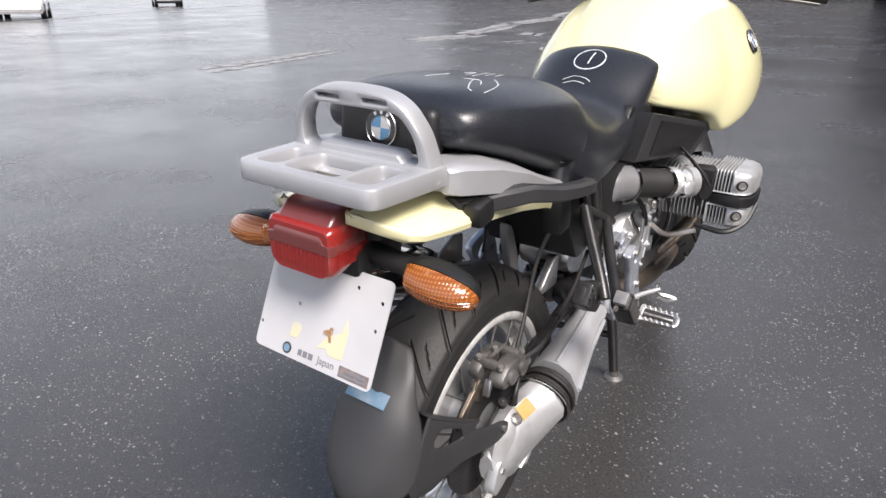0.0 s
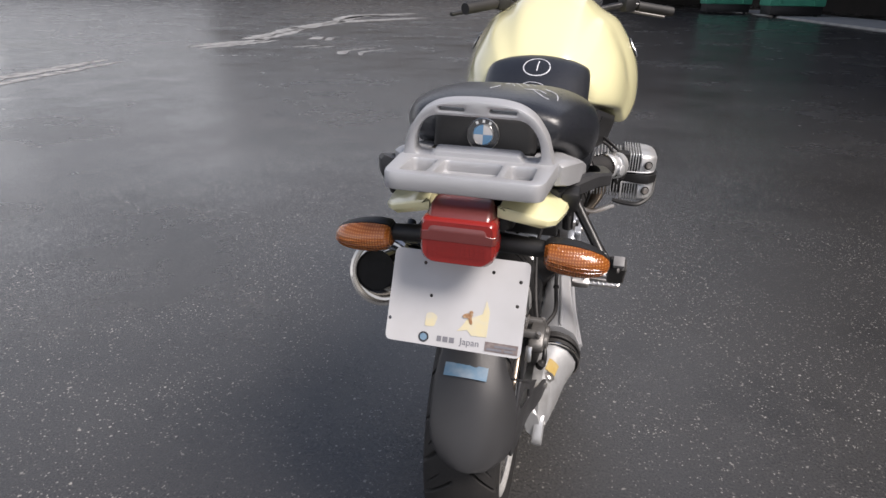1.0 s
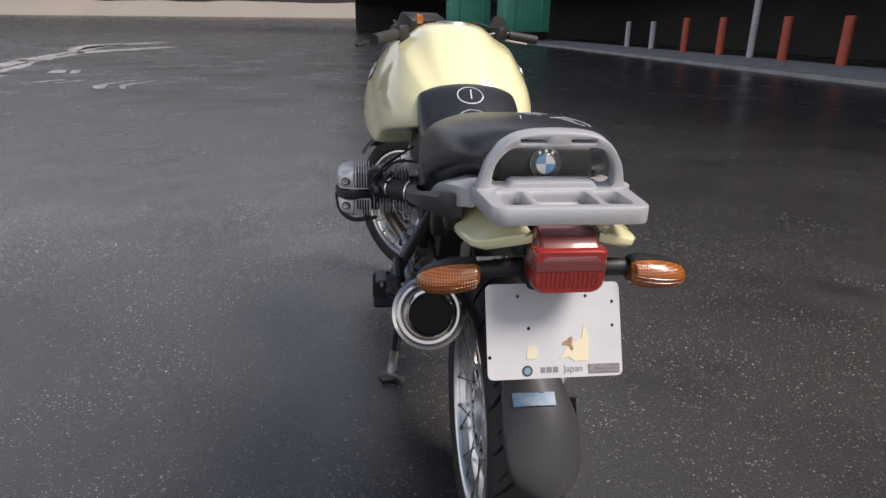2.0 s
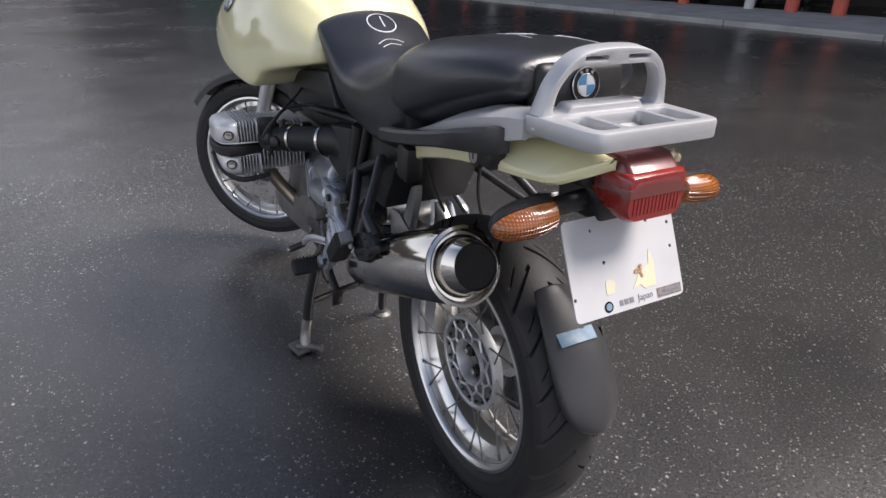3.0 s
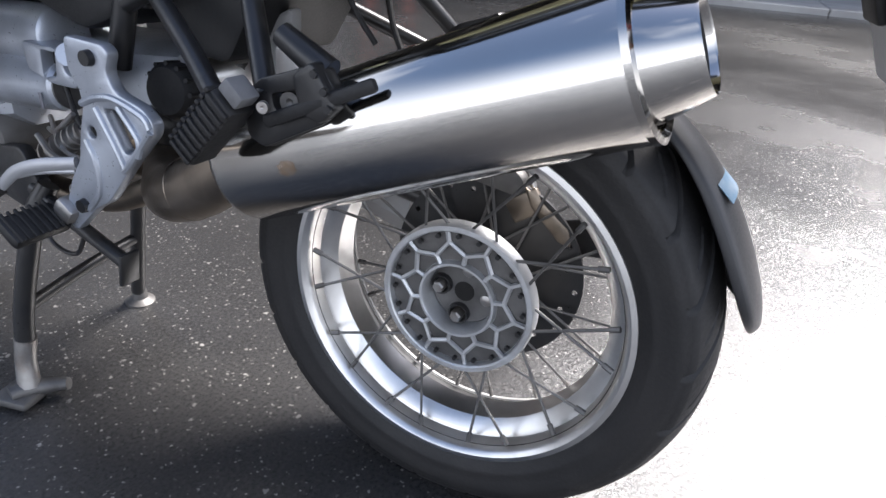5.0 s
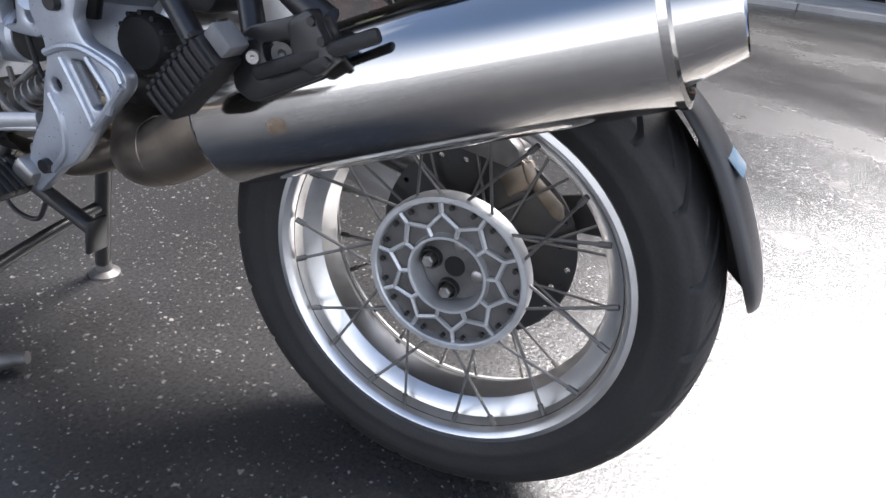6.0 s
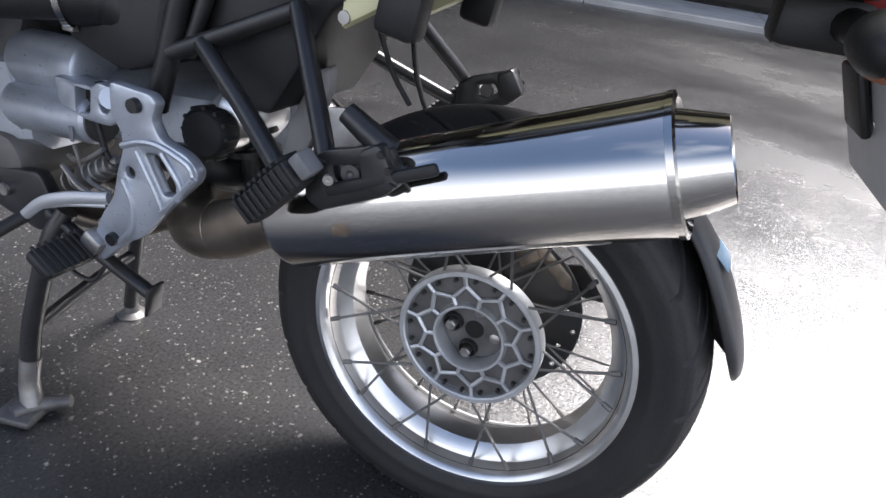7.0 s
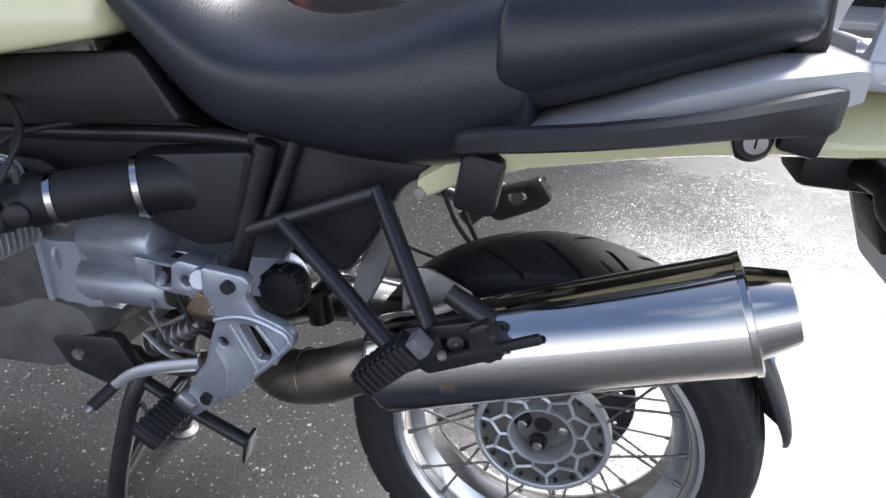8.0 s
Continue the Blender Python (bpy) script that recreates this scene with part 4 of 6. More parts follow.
badge("rear_badge", Matrix.Translation((0, -0.2335, 0.970)), pose(0, 0, 0, 84, 0, 0), 0.027, bike)
part("filler_cap", lathe([(0, 0.0), (0.0, 0.055), (0.006, 0.052), (0.009, 0.040), (0.006, 0.036), (0.006, 0.0)][::-1], (0, 0.965, 1.186), (0, 0, 1), 40), STEEL, bike, "flush steel filler cap")


# chalk writing laid onto the seats
from mathutils.bvhtree import BVHTree


def laid(ob):
    bpy.context.view_layer.update()
    return BVHTree.FromObject(ob, bpy.context.evaluated_depsgraph_get())


def chalk(tree, lines, lift, mat_of=lambda u, v: (u, v), radius=0.0017, name="chalk_mark"):
    for line in lines:
        pts = []
        for u, v in line:
            hit = tree.ray_cast(Vector((u, v - lift.y * 0.3, 1.3)), Vector((0, lift.y, -1)).normalized())
            if hit[0]:
                pts.append(hit[0] + hit[1] * 0.0006)
        if len(pts) > 1:
            part(name, tube(pts, radius, 5, 2, flat=0.5), CHALK, bike, "chalk stroke on the seat")


tree = laid(tank)
for side in (-1, 1):
    spot, facing = tree.ray_cast(Vector((side * 0.6, 1.03, 1.025)), Vector((-side, 0, 0)))[:2]
    badge("tank_badge", Matrix.Translation(spot), facing.to_track_quat("Z", "Y").to_matrix().to_4x4(), 0.033, bike)
seat_front = next(o for o in bike.children if o.name == "front_seat")
seat_rear = next(o for o in bike.children if o.name == "rear_seat")
tree = laid(seat_front)
down = Vector((0, 0.0, -1))
loop = [(0.0 + 0.036 * math.cos(a), 0.535 + 0.034 * math.sin(a)) for a in np.linspace(0.3, 2 * math.pi + 0.2, 22)]
chalk(tree, [loop, [(0.002, 0.518), (0.002, 0.535), (0.004, 0.556)]], Vector((0, 0, -1)))
chalk(tree, [[(-0.036, 0.470), (-0.012, 0.480), (0.016, 0.477), (0.030, 0.470)], [(-0.030, 0.458), (-0.006, 0.466), (0.020, 0.461)]], Vector((0, 0, -1)))
tree = laid(seat_rear)
chalk(tree, [[(-0.015, -0.11), (-0.004, -0.06)], [(0.0, -0.02), (0.006, 0.005)], [(0.020, -0.045), (0.010, 0.0)], [(0.037, -0.055), (0.013, 0.035)], [(0.046, -0.03), (0.030, 0.03)], [(0.058, -0.02), (0.045, 0.03)]], down, radius=0.0009)
chalk(tree, [[(0.045, -0.092), (0.060, -0.086), (0.072, -0.088), (0.085, -0.11)], [(0.060, -0.09), (0.072, -0.12), (0.085, -0.145)], [(0.085, -0.145), (0.094, -0.15)], [(0.080, -0.06), (0.098, -0.08), (0.106, -0.11), (0.108, -0.14)]], down, radius=0.0009)


# ---- frame, engine, gearbox ----
FRAME = BLACK_PAINT
for side in (-1, 1):
    part("frame_tube", tube([(side * 0.100, 0.40, 0.775), (side * 0.100, 0.52, 0.772), (side * 0.100, 0.77, 0.748), (side * 0.09, 0.98, 0.735)], 0.012, 12), FRAME, bike, "black painted frame tube")
    part("rear_frame_strut", tube([(side * 0.128, 0.390, 0.785), (side * 0.134, 0.451, 0.582)], 0.015, 12), FRAME, bike, "black painted rear frame strut")
    part("rear_frame_strut", tube([(side * 0.120, 0.352, 0.790), (side * 0.126, 0.402, 0.660)], 0.010, 12), FRAME, bike, "black painted rear frame strut")
    part("strut_bolt", lathe([(0, 0), (0, 0.011), (0.006, 0.011), (0.006, 0)], (side * 0.148, 0.449, 0.588), (side, 0, 0), 6), STEEL, bike)
    # dark panel under the tank
    part("side_cover", slab([rounded([(0.50, 0.80), (0.56, 0.885), (0.80, 0.858), (0.96, 0.805), (0.93, 0.748), (0.72, 0.772)], 0.015)], side * 0.112, side * 0.140, "x", 0.006), BLACK, bike, "black plastic cover behind the panel")
    # air box, intake pipe, clamps
    part("air_box", slab([rounded([(0.400, 0.776), (0.600, 0.746), (0.594, 0.652), (0.545, 0.634), (0.500, 0.620), (0.440, 0.640)], 0.018)], side * 0.01, side * 0.142, "x", 0.010), BLACK, bike, "black plastic air box")
    intake = part("intake_pipe", tube([(side * 0.142, 0.566, 0.708), (side * 0.180, 0.622, 0.702), (side * 0.215, 0.672, 0.696), (side * 0.245, 0.74, 0.684)], [0.034, 0.034, 0.033, 0.032], 20), RUBBER, bike, "black rubber intake pipe")
    part("intake_elbow", tube([(side * 0.105, 0.500, 0.690), (side * 0.118, 0.530, 0.708), (side * 0.134, 0.555, 0.709), (side * 0.150, 0.577, 0.707)], [0.036, 0.042, 0.041, 0.040], 20), ELBOW_GREY if side > 0 else BLACK, intake, "grey plastic air box elbow")
    for c, rr in (((side * 0.148, 0.574, 0.707), 0.043), ((side * 0.206, 0.660, 0.698), 0.037)):
        way = (side * 0.5, 0.86, -0.10)
        part("hose_clamp", lathe([(-0.004, rr - 0.003), (-0.004, rr), (0.004, rr), (0.004, rr - 0.003)], c, way, 28, closed=True), CHROME, intake, "shiny steel hose clamp")
        part("clamp_screw", block((0.010, 0.018, 0.008), (c[0], c[1], c[2] - rr), bevel=0.001), STEEL, intake)
    metal = ALLOY if side > 0 else BLACK
    part("throttle_body", lathe([(0.008, 0), (0.008, 0.032), (0.016, 0.037), (0.030, 0.037), (0.032, 0.032), (0.060, 0.032), (0.062, 0.038), (0.085, 0.038), (0.087, 0)], (side * 0.206, 0.660, 0.698), (side * 0.5, 0.86, -0.10), 22), metal, intake, "cast throttle body")
    part("throttle_shaft", lathe([(0, 0), (0, 0.015), (0.018, 0.015), (0.020, 0.012), (0.020, 0)], (side * 0.248, 0.678, 0.690), (side * 0.86, -0.5, 0.1), 18), metal, intake)
    part("idle_screw", lathe([(0, 0), (0, 0.006), (0.022, 0.006), (0.024, 0)], (side * 0.232, 0.690, 0.722), (side * 0.2, -0.2, 1), 10), STEEL, intake)
    station(0, -0.105, 0.034)
    # cylinder: fins, head, cover halves, black guard
    cyl = part("cylinder_barrel", tube([(side * 0.10, 0.955, 0.610), (side * 0.31, 0.955, 0.622)], 0.058, 20), BLACK_PAINT, bike, "grimy finned cylinder")
    for k in range(12):
        x = side * (0.152 + 0.0108 * k)
        part("fin", slab([rounded([(0.872, 0.534), (1.038, 0.534), (1.038, 0.704), (0.872, 0.704)], 0.035)], x, x + side * 0.0030, "x", 0.0006), ALLOY, cyl)
    head = part("cylinder_head", slab([rounded([(0.884, 0.545), (1.030, 0.545), (1.030, 0.696), (0.884, 0.696)], 0.03)], side * 0.255, side * 0.330, "x", 0.006), BLACK_PAINT, bike, "finned silver cylinder head")
    for up in (-1, 1):
        zc = 0.622 + up * 0.052
        rings = []
        for x, g in ((0.340, 1.0), (0.343, 1.02), (0.362, 0.98), (0.380, 0.86), (0.391, 0.64), (0.396, 0.36)):
            rings.append([(side * x, 0.957 + 0.087 * g * u, zc + 0.035 * (0.45 + 0.55 * g) * v - up * 0.014 * (1 - g)) for u, v in ((-1, -0.7), (-0.96, -0.92), (-0.9, -1), (0.9, -1), (1, -0.7), (1, 0.6), (0.93, 0.88), (0.82, 1), (-0.82, 1), (-0.93, 0.88), (-1, 0.6))])
        part("valve_cover", loft(rings), ALLOY, head, "cast silver valve cover half")
        for k in range(7):
            x = side * (0.2865 + 0.0088 * k)
            part("cover_fin", slab([rounded([(0.868, 0.622 + up * 0.020), (1.046, 0.622 + up * 0.020), (1.042, 0.622 + up * 0.090), (0.872, 0.622 + up * 0.090)], 0.012)], x, x + side * 0.0030, "x", 0.0006), ALLOY, head)
        # thin bright borders of the finned field
        part("cover_border", tube([(side * 0.284, 0.868, 0.622 + up * 0.021), (side * 0.345, 0.868, 0.622 + up * 0.021), (side * 0.381, 0.884, 0.622 + up * 0.021), (side * 0.393, 0.93, 0.622 + up * 0.021)], 0.0032, 8), ALLOY, head)
        part("cover_border", tube([(side * 0.285, 0.868, 0.622 + up * 0.021), (side * 0.285, 0.869, 0.622 + up * 0.082), (side * 0.285, 0.890, 0.622 + up * 0.090)], 0.0030, 8), ALLOY, head)
        part("bolt_well", lathe([(0, 0), (0, 0.0155), (0.002, 0.0155), (0.002, 0)], (side * 0.366, 0.8725, zc - up * 0.004), (side * 0.45, -0.9, 0.05), 20), BLACK_PAINT, head)
        part("cover_bolt", lathe([(0, 0), (0, 0.0115), (0.006, 0.0105), (0.006, 0.005), (0.003, 0)], (side * 0.366, 0.872, zc - up * 0.004), (side * 0.45, -0.9, 0.05), 12), STEEL, head)
    # flat black guard band between the cover halves
    band = [(0.300, 0.864, 0.012), (0.340, 0.856, 0.016), (0.372, 0.860, 0.017), (0.396, 0.888, 0.016), (0.404, 0.94, 0.015), (0.400, 1.00, 0.013), (0.385, 1.04, 0.010)]
    part("cylinder_guard", loft([[(side * (x - 0.028 * a), y + 0.010 * a, 0.620 + h * v) for a, v in ((0, -0.8), (0.1, -1), (0.8, -1), (1, -0.6), (1, 0.6), (0.8, 1), (0.1, 1), (0, 0.8))] for x, y, h in band]), BLACK, head, "black plastic cylinder guard")
    part("lower_guard", tube([(side * 0.262, 0.864, 0.530), (side * 0.30, 0.862, 0.524), (side * 0.35, 0.864, 0.524), (side * 0.388, 0.90, 0.550), (side * 0.402, 0.95, 0.60)], [0.007, 0.009, 0.009, 0.008, 0.006], 8), BLACK, head)
    squat = Matrix.Translation((side * 0.15, 0, 0.614)) @ Matrix.Diagonal((0.97 if side < 0 else 0.92, 1, 0.85, 1)) @ Matrix.Translation((side * -0.15, 0, -0.614))
    for ob in (cyl, *cyl.children, head, *head.children):
        ob.data.transform(squat)
    part("injector_rail", tube([(side * 0.21, 0.84, 0.70), (side * 0.235, 0.835, 0.66), (side * 0.26, 0.850, 0.60)], 0.006, 8), BLACK, head)
    part("plug_lead", tube([(side * 0.12, 0.78, 0.745), (side * 0.20, 0.83, 0.735), (side * 0.245, 0.845, 0.69), (side * 0.275, 0.862, 0.640)], 0.0045, 8), RUBBER, bike, "black rubber ignition lead")
    part("injector_box", block((0.050, 0.034, 0.050), (side * 0.262, 0.836, 0.685), (12, 0, side * 8), 0.008), BLACK, head)
    part("cable_pulley", lathe([(0, 0), (0, 0.030), (0.006, 0.032), (0.012, 0.030), (0.012, 0)], (side * 0.265, 0.825, 0.655), (side, -0.4, 0), 22), BLACK, head)
    for c in range(3):
        part("throttle_cable", tube([(side * (0.285 - 0.006 * c), 0.800, 0.668 + 0.012 * c), (side * (0.25 - 0.01 * c), 0.780, 0.72 + 0.01 * c), (side * 0.17, 0.84, 0.765), (side * 0.11, 0.96, 0.775)], 0.0032, 6), RUBBER, head)
    if side > 0:
        part("oil_pipe", tube([(side * 0.135, 0.86, 0.52), (side * 0.19, 0.85, 0.50), (side * 0.26, 0.865, 0.525)], 0.008, 8), STEEL, bike, "bare steel oil pipe")
    part("exhaust_header", tube([(side * 0.225, 1.06, 0.55), (side * 0.20, 1.09, 0.47), (side * 0.13, 1.05, 0.37), (side * 0.08, 0.93, 0.31), (side * 0.06, 0.72, 0.30), (side * 0.05, 0.55, 0.38)], 0.021, 14), PIPE, bike, "heat-browned steel header pipe")
station()
quad = [Vector((0.183, 0.475, 0.905)), Vector((0.236, 0.880, 0.822)), Vector((0.212, 0.800, 0.752)), Vector((0.160, 0.475, 0.790))]
mid = sum(quad, Vector()) / 4
panel = part("tank_side_panel", loft([[q + Vector((-0.05, 0, 0)) for q in quad], [q + Vector((-0.004, 0, 0)) for q in quad], [q.lerp(mid, 0.03) for q in quad]]), GREY_PLASTIC, bike, "dark grey plastic panel below the tank", False)
part("panel_inset", loft([[q.lerp(mid, 0.28) + Vector((d, 0, 0)) for q in quad] for d in (-0.004, 0.0025)]), BLACK, panel, "", False)
station(0, -0.07, 0.01)
part("crankcase", loft([[(u * w, y, 0.50 + v * h) for u, v in ((-0.7, -1), (0.7, -1), (1, -0.6), (1, 0.5), (0.75, 1), (-0.75, 1), (-1, 0.5), (-1, -0.6))] for y, w, h in ((0.80, 0.12, 0.15), (0.86, 0.135, 0.19), (1.05, 0.135, 0.19), (1.14, 0.12, 0.16), (1.18, 0.09, 0.11))]), DARK_ALLOY, bike, "grimy cast alloy crankcase")

station()
part("air_filter_box", slab([rounded([(0.500, 0.660), (0.500, 0.785), (0.640, 0.800), (0.860, 0.780), (0.860, 0.690), (0.700, 0.640)], 0.02)], -0.095, 0.095, "x", 0.010), BLACK, bike, "black plastic air filter box")
# shaft-side engine clutter: a bright bracket, covers, cables
case = part("gearbox_side", slab([rounded([(0.452, 0.602), (0.500, 0.648), (0.600, 0.658), (0.700, 0.626), (0.748, 0.570), (0.735, 0.480), (0.660, 0.440), (0.600, 0.455), (0.565, 0.510), (0.500, 0.535)], 0.016), rounded([(0.660, 0.600), (0.700, 0.575), (0.690, 0.520), (0.655, 0.530)], 0.010)], 0.090, 0.148, "x", 0.012), ALLOY, bike, "bright cast alloy gearbox side")
for line in (((0.525, 0.640), (0.560, 0.606), (0.604, 0.574), (0.560, 0.566), (0.505, 0.548)), ((0.545, 0.646), (0.580, 0.612), (0.628, 0.574), (0.575, 0.552), (0.522, 0.536)), ((0.64, 0.640), (0.655, 0.57), (0.640, 0.46)), ((0.70, 0.61), (0.725, 0.54), (0.70, 0.47))):
    part("case_rib", tube([(0.147, y, z) for y, z in line], 0.0052, 8, 3), RIM, case)
# black line painting the shade between the two ribs
part("case_groove", tube([(0.1475, y, z) for y, z in ((0.535, 0.643), (0.570, 0.609), (0.616, 0.574), (0.567, 0.559), (0.513, 0.542))], 0.0034, 8, 3), SOOT_SHADE_BLACK, case)
for y, z, rr in ((0.490, 0.612, 0.012), (0.540, 0.590, 0.009), (0.610, 0.640, 0.010), (0.690, 0.590, 0.013), (0.715, 0.505, 0.010), (0.625, 0.480, 0.011), (0.668, 0.462, 0.008)):
    part("case_boss", lathe([(0, 0), (0, rr), (0.008, rr * 0.92), (0.008, rr * 0.55), (0.012, rr * 0.5), (0.012, 0)], (0.146, y, z), (1, 0, 0), 14), ALLOY, case)
side_plate = part("frame_bracket", slab([rounded([(0.494, 0.548), (0.545, 0.566), (0.590, 0.520), (0.606, 0.455), (0.640, 0.395), (0.668, 0.340), (0.612, 0.330), (0.575, 0.372), (0.548, 0.430), (0.535, 0.490)], 0.010), ring2(0.556, 0.520, 0.009, 14)], 0.150, 0.170, "x", 0.005), BLUE_GREY, bike, "worn cast alloy frame bracket")
for y, z in ((0.540, 0.545), (0.590, 0.440), (0.618, 0.385)):
    part("bracket_bolt", lathe([(0, 0), (0, 0.009), (0.007, 0.008), (0.007, 0)], (0.170, y, z), (1, 0, 0), 6), STEEL, side_plate)
part("starter_cover", lathe([(0, 0), (0, 0.020), (0.006, 0.034), (0.075, 0.036), (0.080, 0.026), (0.098, 0.024), (0.100, 0)], (0.112, 0.84, 0.580), (0, -1, 0.05), 24), ALLOY, bike, "cast alloy starter cover")
part("collector_pipe", tube([(0.085, 0.700, 0.345), (0.112, 0.800, 0.350), (0.122, 0.92, 0.338), (0.122, 1.06, 0.325), (0.120, 1.17, 0.325)], [0.030, 0.034, 0.034, 0.030, 0.026], 18), PIPE, bike, "heat-browned exhaust collector pipe")
for k, (y, z, a) in enumerate(((0.77, 0.60, 20), (0.80, 0.555, -15), (0.79, 0.51, 30), (0.84, 0.53, 60))):
    part("engine_plug", lathe([(0, 0), (0, 0.014 - 0.002 * k), (0.018, 0.013 - 0.002 * k), (0.024, 0.006), (0.024, 0)], (0.128, y, z), (1, -0.4, math.sin(radians(a))), 10), (STEEL, ALLOY, BLACK, STEEL)[k], bike, "engine plug")
part("oil_filler", lathe([(0, 0), (0, 0.024), (0.014, 0.026), (0.020, 0.018), (0.020, 0)], (0.128, 0.86, 0.470), (1, -0.2, 0.2), 8), BLACK, bike, "black oil filler cap")
for k, pts in enumerate((((0.12, 0.50, 0.74), (0.150, 0.56, 0.68), (0.155, 0.63, 0.62), (0.140, 0.72, 0.56), (0.15, 0.80, 0.60)), ((0.10, 0.60, 0.73), (0.155, 0.68, 0.68), (0.16, 0.76, 0.62), (0.14, 0.83, 0.53)), ((0.10, 0.70, 0.73), (0.17, 0.74, 0.66), (0.175, 0.80, 0.55), (0.13, 0.84, 0.44)))):
    part("wiring_hose", tube(pts, (0.006, 0.0045, 0.005)[k], 8), RUBBER if k != 1 else STEEL, bike, "engine hose")

# gearbox housing, barrels and lugs
gear = part("gearbox", loft([[(u * w, y, 0.546 + v * h + (y - 0.56) * -0.10) for u, v in ((-0.75, -1), (0.75, -1), (1, -0.7), (1, 0.7), (0.75, 1), (-0.75, 1), (-1, 0.7), (-1, -0.7))] for y, w, h in ((0.40, 0.085, 0.046), (0.50, 0.092, 0.050), (0.60, 0.094, 0.052), (0.690, 0.098, 0.058), (0.705, 0.128, 0.080), (0.765, 0.138, 0.086), (0.785, 0.136, 0.088), (0.815, 0.132, 0.086))]), BLUE_GREY, bike, "blue-grey painted gearbox housing")
part("housing_flange", loft([[(u * 0.143, y, 0.526 + v * 0.092) for u, v in ((-0.75, -1), (0.75, -1), (1, -0.7), (1, 0.7), (0.75, 1), (-0.75, 1), (-1, 0.7), (-1, -0.7))] for y in (0.786, 0.797)]), BLUE_GREY, gear)
for x, z, r, y0, y1 in ((-0.104, 0.592, 0.044, 0.715, 0.590), (-0.126, 0.530, 0.038, 0.715, 0.566)):
    bm = lathe([(0, 0.0), (0, r * 0.92), (0.010, r), (0.10, r * 0.98), (y0 - y1, r * 0.93), (y0 - y1 + 0.004, r * 0.8), (y0 - y1 + 0.004, 0)], (x, y0, z), (0, -1, 0.05), 28)
    part("housing_barrel", bm, BLUE_GREY, gear)
for y, z in ((0.712, 0.560), (0.712, 0.492), (0.766, 0.535)):
    part("housing_rib", tube([(-0.137, y, z), (-0.141, y, z + 0.03), (-0.126, y, z + 0.055)], 0.004, 8), BLUE_GREY, gear)
part("drain_mark", block((0.002, 0.006, 0.022), (-0.1632, 0.578, 0.522), (0, 0, 0), 0.0005), INK, gear)
part("starter_bore", lathe([(0, 0), (0, 0.031), (0.003, 0.031), (0.003, 0)], (-0.126, 0.5615, 0.537), (0, -1, 0.05), 24), DARK_ALLOY, gear)
lug = slab([rounded([(0.606, 0.598), (0.540, 0.594), (0.528, 0.604), (0.488, 0.600), (0.492, 0.560), (0.512, 0.546), (0.556, 0.546), (0.602, 0.560)], 0.008), rounded([(0.568, 0.590), (0.541, 0.592), (0.547, 0.557), (0.572, 0.554)], 0.005), ring2(0.519, 0.572, 0.0085, 14)], -0.118, -0.158, "x", 0.004)
part("mounting_lug", lug, BLUE_GREY, gear)
# black block paints the shade inside the lug's square hole
part("lug_shadow_plug", block((0.020, 0.034, 0.044), (-0.130, 0.557, 0.573), bevel=0.003), SOOT_SHADE_BLACK, gear)
station(-0.035, -0.05, 0.02)
# cable tangle and linkage below the lug
for k, (a, b) in enumerate((((-0.09, 0.62, 0.50), (-0.12, 0.54, 0.47)), ((-0.10, 0.66, 0.47), (-0.13, 0.56, 0.43)), ((-0.11, 0.60, 0.53), (-0.10, 0.55, 0.44)), ((-0.08, 0.70, 0.44), (-0.12, 0.58, 0.49)))):
    part("control_cable", tube([a, ((a[0] + b[0]) / 2 - 0.01, (a[1] + b[1]) / 2, (a[2] + b[2]) / 2 - 0.012), b], 0.0035, 8), STEEL if k % 2 else RUBBER, bike, "greasy control cable")
bm = None
for k in range(7):
    bm = lathe([(0, 0.006), (0, 0.021 - 0.001 * k), (0.004, 0.021 - 0.001 * k), (0.004, 0.006)], (-0.112, 0.655 - 0.013 * k, 0.418 + 0.008 * k), (0, -1, 0.6), 14, bm)
tube([(-0.112, 0.66, 0.415), (-0.112, 0.56, 0.475)], 0.009, 10, bm=bm)
part("side_stand_spring", bm, STEEL, bike, "rust-tinged steel spring and switch")

